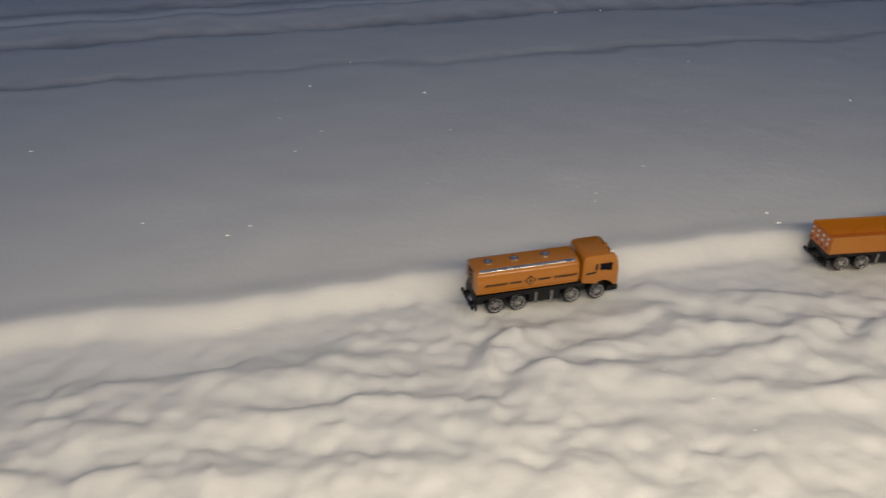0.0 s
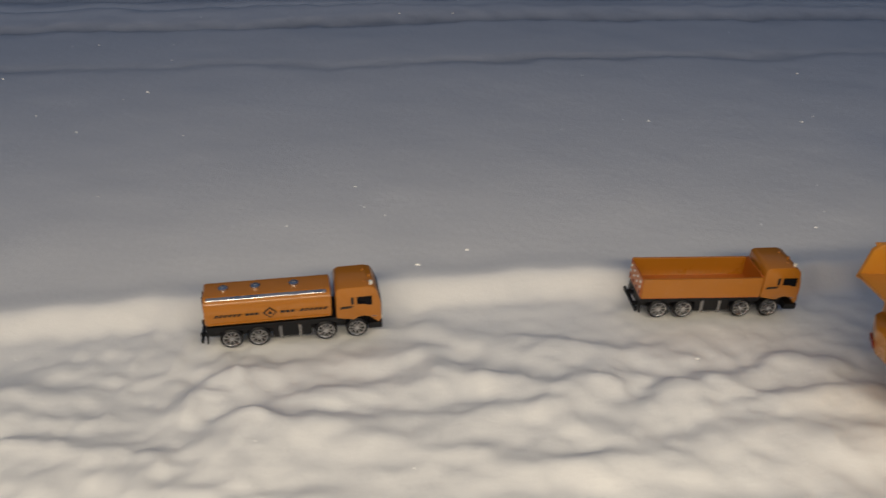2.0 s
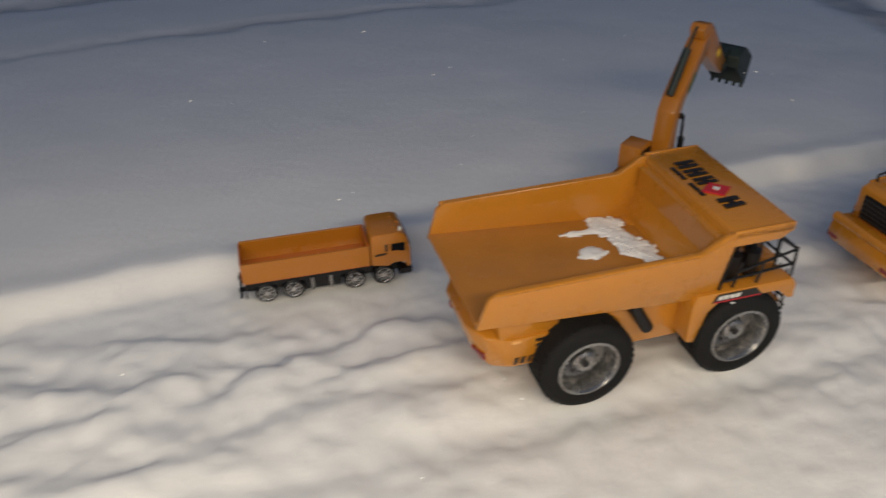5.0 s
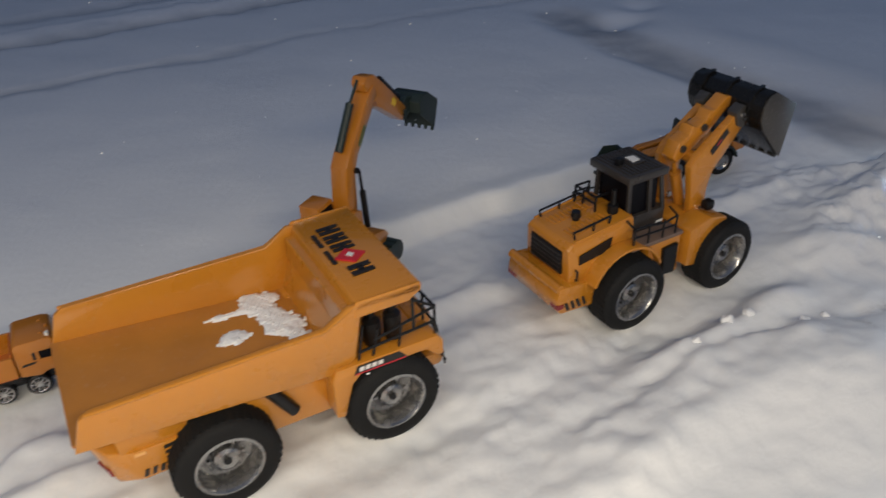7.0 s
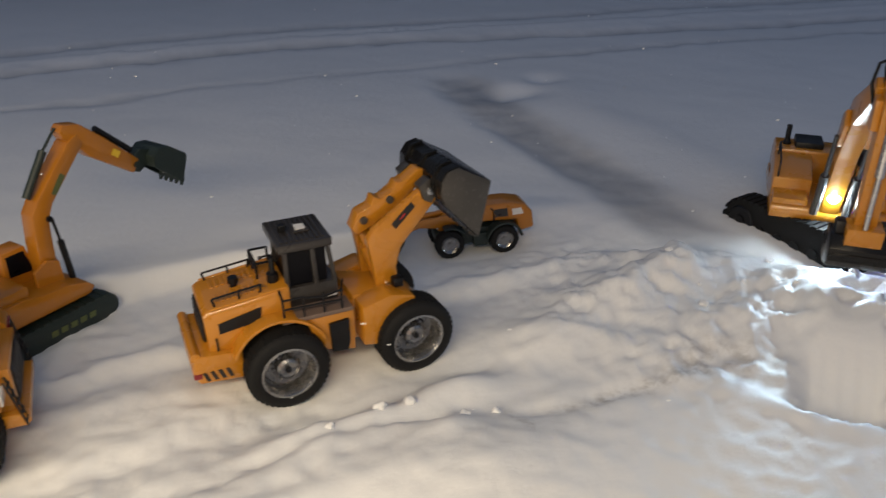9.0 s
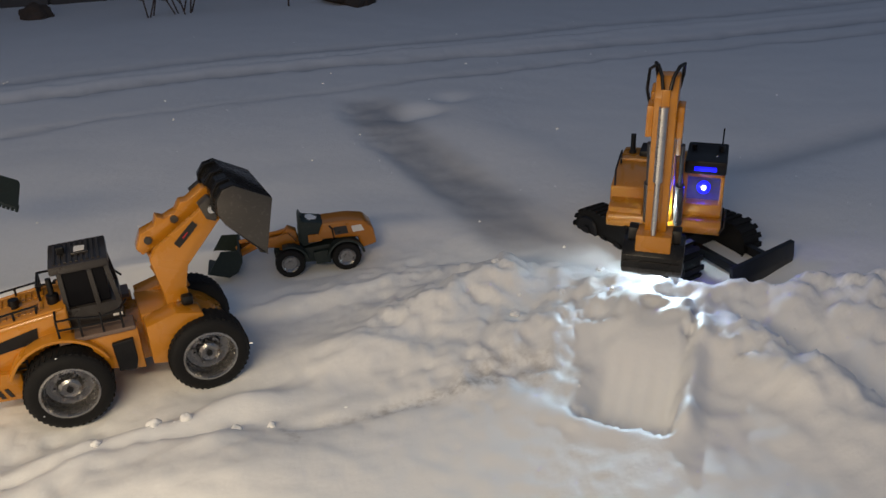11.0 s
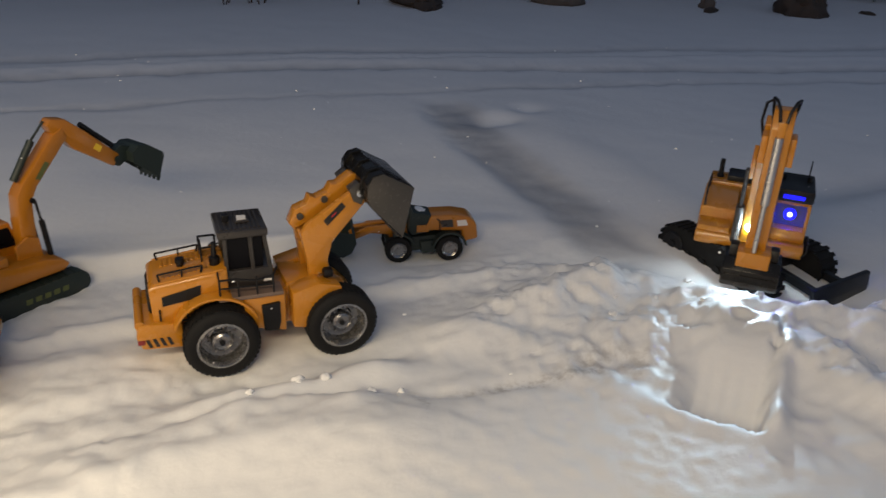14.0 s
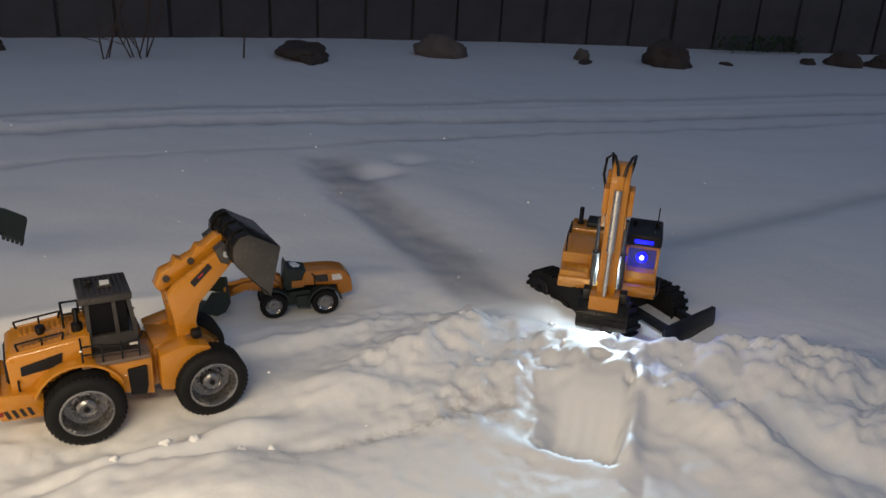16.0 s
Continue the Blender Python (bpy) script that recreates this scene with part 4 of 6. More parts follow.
    bars_ = [((0.050, y0, z0), (0.056, y0, z1 + 0.012)), ((0.064, y0, z0), (0.070, y0, z1 + 0.003)), ((0.090, y0, z0), (0.094, y0, z1)), ((0.128, y0, z0), (0.128, y0, z1 + 0.008)), ((0.050, y0, 0.110), (0.128, y0, 0.116)), ((0.066, y0, z1 - 0.008), (0.128, y0, z1 + 0.006)), ((0.128, y0, z1 + 0.006), (0.128, -0.030, z1 + 0.006)), ((0.128, y0, 0.114), (0.128, -0.030, 0.114)), ((0.128, -0.052, z0), (0.128, -0.052, z1 + 0.006)), ((0.128, -0.030, z0), (0.128, -0.030, z1 + 0.006)), ((0.106, y0, 0.148), (0.128, y0, z1 + 0.006)), ((0.106, y0, 0.148), (0.106, y0, 0.116)), ((0.106, y0, 0.148), (0.106, -0.03, 0.150))]
    rail_set("deck_rail", bars_, 0.0014, BLACK, t, "black handrail")
    rail_set("deck_rail", [((p[0], -p[1], p[2]), (q[0], -q[1], q[2])) for p, q in bars_[:8]], 0.0014, BLACK, t, "black handrail")
    return t


# ---- large wheel loader ----
LOAD = facing(1.387, 0.899, 0.011, 11.0)
TURN_FRONT = 2.5


def loader(m):
    t = thing("wheel_loader", m, "large yellow toy wheel loader with its bucket raised on snow", "toy loader")
    r, w, rr = 0.0465, 0.040, 0.030
    art = Matrix.Translation((0.012, 0, 0)) @ Matrix.Rotation(radians(TURN_FRONT), 4, "Z") @ Matrix.Translation((-0.012, 0, 0))
    first = None
    for s in (-1, 1):
        wh = big_wheel(t, -0.075, s * 0.0525, 0.037, r, w, rr, s, first)
        first = first or wh
    for s in (-1, 1):
        twin(first, t, art @ pose(0.073, s * 0.0525, 0.038, 0, 0, 0 if s < 0 else 180))
    # rear half
    part("rear_frame", prism([(-0.14, 0.040), (-0.02, 0.030), (0.02, 0.034), (0.02, 0.085), (-0.14, 0.07)], -0.030, 0.030, 0.002), YELLOW, t, smooth=True)
    part("axle", rod((-0.079, -0.05, 0.044), (-0.079, 0.05, 0.044), 0.007, 12), BLACK, t)
    tail = part("counterweight", prism([(-0.172, 0.050), (-0.166, 0.034), (-0.118, 0.030), (-0.118, 0.064), (-0.168, 0.069)], -0.048, 0.048, 0.003), YELLOW, t, "yellow counterweight with warning bars", smooth=True)
    for s in (-1, 1):
        at = s * 0.0482 + (0 if s > 0 else -0.0008)
        part("warning_bars", flats(bars(-0.158, -0.126, 0.037, 0.048, 4, 0.5, -0.004), "y", at, 0.0008), DECALBLACK, tail, "black warning bars")
        part("tail_lamp", box(-0.1708, -0.162, s * 0.034, s * 0.0484, 0.041, 0.048, 0.001), REDLIGHT, tail, "red tail lamp")
    hood = part("engine_hood", hull([(x, s * y, z) for x, y, z in ((-0.150, 0.040, 0.062), (-0.060, 0.040, 0.055), (-0.152, 0.038, 0.108), (-0.146, 0.034, 0.1135), (-0.060, 0.036, 0.124), (-0.060, 0.040, 0.118)) for s in (-1, 1)], 0.002), YELLOW, t, "yellow engine hood", smooth=True)
    part("rear_grille", box(-0.1535, -0.1505, -0.028, 0.028, 0.072, 0.102, 0.001), BLACK, hood, "black rear grille")
    for k in range(5):
        part("grille_bar", box(-0.1548, -0.1530, -0.027, 0.027, 0.075 + k * 0.0055, 0.0768 + k * 0.0055, 0.0003), CABGREY, hood)
    for s in (-1, 1):
        at = s * 0.0402 + (0 if s > 0 else -0.001)
        part("hood_side_grille", flat([(-0.138, 0.086), (-0.094, 0.092), (-0.092, 0.108), (-0.138, 0.098)], "y", at, 0.001), BLACK, hood, "black side grille")
        part("grab_handle", tube([(-0.142, s * 0.040, 0.068), (-0.142, s * 0.044, 0.069), (-0.142, s * 0.044, 0.080), (-0.142, s * 0.040, 0.081)], 0.0012, 6), BLACK, hood)
        part("hood_ladder", rails([((-0.124, s * 0.043, 0.056), (-0.122, s * 0.043, 0.074)), ((-0.112, s * 0.043, 0.056), (-0.110, s * 0.043, 0.074))] + [((-0.124, s * 0.043, z), (-0.110, s * 0.043, z)) for z in (0.058, 0.065, 0.072)], 0.0012), BLACK, hood)
        zz = lambda x: 0.1135 + (x + 0.146) * 0.122
        part("hood_rail", rails([((-0.138, s * 0.031, zz(-0.138)), (-0.140, s * 0.031, zz(-0.138) + 0.009)), ((-0.112, s * 0.031, zz(-0.112)), (-0.112, s * 0.031, zz(-0.112) + 0.009)), ((-0.090, s * 0.031, zz(-0.090)), (-0.088, s * 0.031, zz(-0.090) + 0.009)), ((-0.140, s * 0.031, zz(-0.138) + 0.009), (-0.088, s * 0.031, zz(-0.090) + 0.009))], 0.0013), BLACK, hood, "black hood rail")
        # arch over the rear wheel
        arch = [(-0.079 + 0.050 * math.cos(a), 0.044 + 0.050 * math.sin(a)) for a in [math.radians(d) for d in range(20, 161, 10)]]
        arch2 = [(-0.079 + 0.0535 * math.cos(a), 0.044 + 0.0535 * math.sin(a)) for a in [math.radians(d) for d in range(160, 19, -10)]]
        part("fender", prism(arch + arch2, s * 0.034, s * 0.060, 0.0006), YELLOW, t, smooth=True)
        part("side_body", prism([(-0.042, 0.046), (0.006, 0.034), (0.006, 0.088), (-0.045, 0.088)], s * 0.030, s * 0.052, 0.002), YELLOW, t, smooth=True)
        part("fuel_tank", prism([(-0.022, 0.040), (-0.004, 0.038), (-0.001, 0.050), (-0.001, 0.078), (-0.024, 0.076)], s * 0.045, s * 0.0565, 0.0015), BLACK, t, "black side step box")
        part("deck", box(-0.074, 0.004, s * 0.028, s * 0.056, 0.088, 0.093, 0.001), DECKBROWN, t, "brown-grey deck plate")
        yy = s * 0.0545
        lines = [((x, yy, 0.093), (x, yy, 0.117)) for x in (-0.072, -0.050, -0.028, -0.008)] + [((-0.072, yy, 0.106), (-0.008, yy, 0.104)), ((-0.072, yy, 0.117), (-0.050, yy, 0.117)), ((-0.050, yy, 0.116), (-0.028, yy, 0.112)), ((-0.028, yy, 0.112), (-0.008, yy, 0.116)), ((-0.008, yy, 0.116), (0.0, s * 0.034, 0.116)), ((-0.072, yy, 0.117), (-0.072, s * 0.040, 0.122))]
        rail_set("deck_rail", lines, 0.0013, BLACK, t, "black deck rail")
    part("fuel_cap", lathe([(0, 0.012), (0.0055, 0.012), (0.006, 0.006), (0.0042, 0.005), (0.0042, 0), (0, 0)], 14), BLACK, hood, smooth=True, m=pose(-0.112, 0.0, 0.116, 90, 0, 0))
    part("exhaust", lathe([(0, 0.030), (0.003, 0.030), (0.0032, 0.012), (0.0065, 0.011), (0.0065, 0), (0, 0)], 14), BLACK, hood, smooth=True, m=pose(-0.072, -0.016, 0.121, 90, 0, 0))
    hr = [((-0.086, a, 0.119), (-0.086, a, 0.139)) for a in (-0.002, 0.020, 0.034)] + [((-0.086, -0.002, 0.139), (-0.086, 0.034, 0.139)), ((-0.086, -0.002, 0.130), (-0.086, 0.034, 0.130)), ((-0.086, 0.034, 0.139), (-0.066, 0.034, 0.139)), ((-0.066, 0.034, 0.12), (-0.066, 0.034, 0.139)), ((-0.086, -0.002, 0.139), (-0.066, -0.002, 0.139))]
    part("exhaust_guard", rails(hr, 0.0015), BLACK, hood, "black guard rail")
    for s in (-1, 1):
        for k in range(9):
            xs = -0.136 + k * 0.0062
            part("hood_slat", box(xs, xs + 0.0036, s * 0.008, s * 0.026, zz(xs) - 0.0004, zz(xs) + 0.0016, 0.0004), YELLOW, hood)
        part("hood_edge", rod((-0.144, s * 0.0352, zz(-0.144) - 0.0006), (-0.064, s * 0.0365, zz(-0.064) - 0.0006), 0.0016, 8), YELLOW, hood, smooth=True)
    part("rear_lip", rod((-0.1665, -0.0465, 0.067), (-0.1665, 0.0465, 0.067), 0.0055, 16), YELLOW, tail, "rounded yellow lip", smooth=True)
    # cab
    cab, posts = bmesh.new(), []
    x0, x1, y = -0.062, -0.004, 0.030
    add(cab, box(x0, x1, -y, y, 0.090, 0.116, 0.0015))
    for xx, xt in ((x0, x0), (-0.030, -0.032), (x1 - 0.005, x1 - 0.011)):
        for s in (-1, 1):
            posts.append(hull([(xx + a, s * (y - b), 0.114) for a in (0, 0.005) for b in (0, 0.004)] + [(xt + a, s * (y - b - 0.002), 0.162) for a in (0, 0.005) for b in (0, 0.004)], 0.0006))
    body = part("cab", cab, CABGREY, t, "dark grey cab", smooth=True)
    for p in posts:
        part("pillar", p, CABGREY, body)
    part("cab_inside", box(x0 + 0.004, x1 - 0.010, -y + 0.005, y - 0.005, 0.112, 0.161, 0.001), DARKGLASS, body, "dark cab glass")
    roof = box(x0 - 0.006, x1 - 0.004, -y - 0.004, y + 0.004, 0.160, 0.170, 0.002)
    part("cab_roof", roof, CABGREY, body, "dark grey slatted roof", smooth=True)
    for k in range(9):
        part("roof_slat", box(x0 - 0.001 + k * 0.0056, x0 + 0.002 + k * 0.0056, -y + 0.001, y - 0.001, 0.1698, 0.1715, 0.0004), CABGREY, body)
    part("roof_hatch", box(-0.044, -0.026, -0.012, 0.010, 0.1705, 0.1735, 0.001), CABGREY, body)
    part("roof_mark", flat([(-0.041, -0.009), (-0.030, -0.008), (-0.029, 0.004), (-0.040, 0.006)], "z", 0.1735, 0.0006), DECALWHITE, body, "pale mark")
    for s in (-1, 1):
        part("cab_print", flat([(-0.016, 0.097), (-0.006, 0.097), (-0.006, 0.100), (-0.016, 0.100)], "y", s * 0.0301 + (0 if s > 0 else -0.0006), 0.0006), DECALWHITE, body, "small white print")
    part("roof_lamp", box(-0.058, -0.050, -0.004, 0.004, 0.1695, 0.179, 0.001), BLACK, body)
    # front half, turned at the joint

    def fpart(name, bm, material, label="", smooth=True, parent=None):
        bm.transform(art)
        return part(name, bm, material, parent or t, label, smooth=smooth)

    lift = Matrix.Translation((0.006, 0, -0.015))

    def gpart(name, bm, material, label="", smooth=True, parent=None):
        bm.transform(lift)
        return fpart(name, bm, material, label, smooth, parent)

    ff = fpart("front_frame", prism([(0.010, 0.034), (0.104, 0.030), (0.106, 0.052), (0.090, 0.070), (0.060, 0.088), (0.010, 0.092)], -0.031, 0.031, 0.002), YELLOW, "yellow front frame")
    fpart("front_axle", rod((0.082, -0.05, 0.044), (0.082, 0.05, 0.044), 0.007, 12), BLACK)
    for s in (-1, 1):
        fpart("front_fender", prism([(0.012, 0.040), (0.030, 0.036), (0.044, 0.060), (0.068, 0.083), (0.076, 0.084), (0.074, 0.089), (0.046, 0.0965), (0.012, 0.088)], s * 0.028, s * 0.058, 0.0014), YELLOW, "yellow front fender")
        fpart("work_lamp", add(rod((0.062, s * 0.036, 0.086), (0.062, s * 0.036, 0.098), 0.002, 8), box(0.056, 0.069, s * 0.031, s * 0.043, 0.094, 0.106, 0.003)), BLACK, "black work lamp")
        low = [(0.036, 0.090), (0.064, 0.090), (0.060, 0.128), (0.066, 0.152), (0.114, 0.205), (0.108, 0.222), (0.094, 0.219), (0.050, 0.190), (0.034, 0.180), (0.026, 0.168), (0.033, 0.128)]
        arm = gpart("lift_arm", prism(low, s * 0.019, s * 0.029, 0.0018), YELLOW, "yellow lift arm")
        gpart("arm_plate", flat([(0.060, 0.176), (0.084, 0.199), (0.079, 0.205), (0.055, 0.183)], "y", s * 0.0292 + (0 if s > 0 else -0.0008), 0.0008), DECALBLACK, "black name plate", parent=arm)
        gpart("plate_mark", flats([[(0.066, 0.1865), (0.072, 0.1925), (0.0713, 0.1937), (0.065, 0.1877)]], "y", s * 0.0297 + (0 if s > 0 else -0.0008), 0.0008), DECALRED, parent=arm)
        gpart("arm_pin", rod((0.048, s * 0.016, 0.108), (0.048, s * 0.032, 0.108), 0.004, 12), CHROME, parent=arm)
    gpart("arm_cross_tube", rod((0.048, -0.020, 0.170), (0.048, 0.020, 0.170), 0.008, 14), YELLOW)
    gpart("bell_crank", prism([(0.016, 0.176), (0.022, 0.168), (0.040, 0.176), (0.074, 0.196), (0.104, 0.222), (0.108, 0.232), (0.098, 0.234), (0.080, 0.222), (0.072, 0.222), (0.066, 0.212), (0.052, 0.206), (0.044, 0.210), (0.040, 0.200), (0.024, 0.194)], -0.0095, 0.0095, 0.0012), YELLOW, "yellow bell crank with stepped edge")
    for x, z in ((0.030, 0.185), (0.062, 0.204)):
        gpart("crank_pin", rod((x, -0.012, z), (x, 0.012, z), 0.0045, 12), STEEL)
    gpart("tilt_ram", add(rod((0.052, 0, 0.096), (0.034, 0, 0.150), 0.0075, 12), rod((0.034, 0, 0.150), (0.026, 0, 0.180), 0.0034, 8)), YELLOW, "yellow tilt ram")
    # bucket tipped forwards
    # bucket section: curved back at the top, cutting edge hanging down
    outer = [(0.110, 0.202), (0.103, 0.217), (0.104, 0.233), (0.112, 0.244), (0.125, 0.247), (0.166, 0.224)]
    inner = [(0.163, 0.220), (0.125, 0.2425), (0.114, 0.240), (0.108, 0.231), (0.107, 0.218), (0.113, 0.205), (0.152, 0.161)]
    shell = prism(outer + inner + [(0.149, 0.157)], -0.053, 0.053, 0.0006)
    bucket = gpart("bucket", shell, DARKSTEEL, "black steel bucket with worn grey sides")
    for y in (-0.036, 0.0, 0.036):
        gpart("bucket_rib", prism([(0.108, 0.204), (0.1005, 0.217), (0.102, 0.235), (0.111, 0.247), (0.125, 0.250), (0.125, 0.246), (0.112, 0.243), (0.105, 0.232), (0.104, 0.217), (0.111, 0.203)], y - 0.0025, y + 0.0025, 0.0004), DARKSTEEL, parent=bucket)
    for s in (-1, 1):
        gpart("bucket_side", prism([(0.110, 0.203), (0.104, 0.217), (0.105, 0.232), (0.113, 0.243), (0.125, 0.246), (0.166, 0.2235), (0.152, 0.158)], s * 0.0535, s * 0.0560, 0.0006), STEEL, "worn grey side plate", parent=bucket)
        gpart("bucket_hinge", prism([(0.094, 0.205), (0.104, 0.200), (0.112, 0.222), (0.100, 0.230), (0.088, 0.222)], s * 0.018, s * 0.033, 0.001), STEEL, parent=bucket)
        gpart("hinge_pin", rod((0.101, s * 0.014, 0.216), (0.101, s * 0.036, 0.216), 0.0045, 12), CHROME, parent=bucket)
    for k in range(8):
        a = -0.047 + k * 0.01345
        gpart("bucket_tooth", hull([(0.1475, a - 0.004, 0.1625), (0.1475, a + 0.004, 0.1625), (0.1445, a - 0.004, 0.1590), (0.1445, a + 0.004, 0.1590), (0.1545, a - 0.0025, 0.1535), (0.1545, a + 0.0025, 0.1535)]), STEEL, parent=bucket, smooth=False)
    return t


# ---- toy digger behind the dump truck ----
def toy_digger(m):
    t = thing("toy_excavator", m, "orange toy excavator with a raised boom beside deep snow", "toy excavator")
    for s in (-1, 1):
        pts = []
        for k in range(9):
            a = math.radians(-90 + 22.5 * k)
            pts.append((0.046 + 0.017 * math.cos(a), 0.018 + 0.017 * math.sin(a)))
        for k in range(9):
            a = math.radians(90 + 22.5 * k)
            pts.append((-0.085 + 0.017 * math.cos(a), 0.018 + 0.017 * math.sin(a)))
        tr = part("track", prism(pts, s * 0.026, s * 0.050, 0.002), GREYGREEN, t, "dark grey-green track", smooth=True)
        for k in range(5):
            part("track_mark", flat([(-0.040 + k * 0.014, 0.014), (-0.031 + k * 0.014, 0.014), (-0.030 + k * 0.014, 0.022), (-0.039 + k * 0.014, 0.022)], "y", s * 0.0502 + (0 if s > 0 else -0.0006), 0.0006), mat_mark, tr)
        for k in range(11):
            part("track_pad", box(-0.084 + k * 0.0125, -0.076 + k * 0.0125, s * 0.0255, s * 0.0505, 0.0335, 0.0365, 0.0005), GREYGREEN, tr)
    part("undercarriage", box(-0.07, 0.045, -0.028, 0.028, 0.014, 0.034, 0.002), GREYGREEN, t)
    part("turntable", rod((-0.02, 0, 0.032), (-0.02, 0, 0.042), 0.03, 24), BLACK, t)
    b = part("upper_body", prism([(-0.10, 0.042), (0.030, 0.042), (0.040, 0.050), (0.030, 0.060), (0.004, 0.068), (-0.03, 0.070), (-0.06, 0.076), (-0.104, 0.074)], -0.042, 0.042, 0.003), ORANGE, t, "orange upper body", smooth=True)
    part("engine_cover", box(-0.100, -0.045, -0.036, 0.036, 0.072, 0.088, 0.003), ORANGE, t, smooth=True)
    part("cab", hull([(x, y, z) for x, z in ((-0.045, 0.07), (0.0, 0.066), (-0.045, 0.118), (-0.012, 0.118)) for y in (0.010, 0.040)], 0.002), ORANGE, t, "orange cab", smooth=True)
    part("cab_window", hull([(x, y, z) for x, z in ((-0.040, 0.084), (-0.008, 0.082), (-0.040, 0.112), (-0.016, 0.112)) for y in (0.0085, 0.0415)]), DARKGLASS, t, "dark cab window")
    for s in (-1, 1):
        part("boom_bracket", prism([(-0.024, 0.066), (0.014, 0.064), (0.012, 0.094), (-0.004, 0.100), (-0.024, 0.090)], s * 0.013, s * 0.019, 0.0012), ORANGE, t)
    boom = part("boom", prism([(-0.011, 0.074), (0.012, 0.070), (0.014, 0.120), (0.016, 0.148), (0.026, 0.167), (0.084, 0.228), (0.078, 0.244), (0.062, 0.236), (0.006, 0.176), (-0.005, 0.160), (-0.009, 0.120)], -0.0125, 0.0125, 0.0022), ORANGE, t, "orange boom", smooth=True)
    bend = Matrix.Translation((0.070, 0, 0.240)) @ Matrix.Rotation(radians(5), 4, "Y") @ Matrix.Translation((-0.070, 0, -0.240))
    stick = part("stick", prism([(0.056, 0.250), (0.062, 0.258), (0.084, 0.256), (0.118, 0.232), (0.170, 0.190), (0.160, 0.172), (0.094, 0.210), (0.074, 0.232), (0.062, 0.238)], -0.010, 0.010, 0.002), ORANGE, t, "orange stick", smooth=True, m=bend)
    for s in (-1, 1):
        part("boom_print", flat([(0.026, 0.180), (0.032, 0.176), (0.050, 0.197), (0.044, 0.202)], "y", s * 0.0126 + (0 if s > 0 else -0.0006), 0.0006), mat_mark, boom)
        part("stick_sticker", flat([(0.126, 0.206), (0.136, 0.199), (0.141, 0.207), (0.131, 0.214)], "y", s * 0.0101 + (0 if s > 0 else -0.0006), 0.0006), DECALYELLOW, stick, "yellow sticker")
        part("boom_pin", rod((0.015, s * 0.011, 0.150), (0.015, s * 0.016, 0.150), 0.004, 10), BLACK, boom)
        part("lift_ram", add(rod((0.026, s * 0.0165, 0.062), (0.021, s * 0.0165, 0.118), 0.0042, 10), rod((0.021, s * 0.0165, 0.118), (0.017, s * 0.0165, 0.150), 0.002, 8)), BLACK, t, "black lift ram")
    part("stick_ram", add(rod((0.000, 0, 0.180), (0.036, 0, 0.232), 0.0052, 12), rod((0.036, 0, 0.232), (0.058, 0, 0.255), 0.0018, 8)), GREYGREEN, t, "dark stick ram", smooth=True)
    part("bucket_ram", rod((0.112, 0, 0.243), (0.164, 0, 0.203), 0.0042, 10), BLACK, t, m=bend)
    tip = Matrix.Translation((0.165, 0, 0.183)) @ Matrix.Rotation(radians(9), 4, "Y") @ Matrix.Translation((-0.165, 0, -0.183))
    lk = part("bucket_link", add(prism([(0.156, 0.176), (0.170, 0.170), (0.188, 0.182), (0.190, 0.200), (0.174, 0.204), (0.158, 0.194)], -0.009, 0.009, 0.0015), rod((0.165, -0.013, 0.183), (0.165, 0.013, 0.183), 0.005, 12)), GREYGREEN, t, m=bend)
    bk = part("bucket", prism([(0.184, 0.180), (0.180, 0.196), (0.190, 0.208), (0.206, 0.210), (0.238, 0.198), (0.241, 0.192), (0.236, 0.155), (0.232, 0.156), (0.2355, 0.190), (0.206, 0.205), (0.192, 0.203), (0.186, 0.194)], -0.024, 0.024, 0.0007), GREYGREEN, t, "dark grey-green bucket", smooth=True, m=bend @ tip)
    for s in (-1, 1):
        part("bucket_side", prism([(0.184, 0.180), (0.181, 0.196), (0.190, 0.207), (0.206, 0.209), (0.238, 0.197), (0.240, 0.192), (0.236, 0.156)], s * 0.0235, s * 0.0255, 0.0005), GREYGREEN, bk)
    for k in range(5):
        a = -0.022 + k * 0.011
        part("bucket_tooth", hull([(0.2385, a - 0.0025, 0.160), (0.2385, a + 0.0025, 0.160), (0.2325, a - 0.0025, 0.160), (0.2325, a + 0.0025, 0.160), (0.2365, a - 0.0018, 0.150), (0.2365, a + 0.0018, 0.150), (0.234, a - 0.0018, 0.150), (0.234, a + 0.0018, 0.150)]), GREYGREEN, bk)
    return t


mat_mark = mat("faded_olive_print", (0.10, 0.12, 0.04), 0.6, vary=0.3, scale=200)


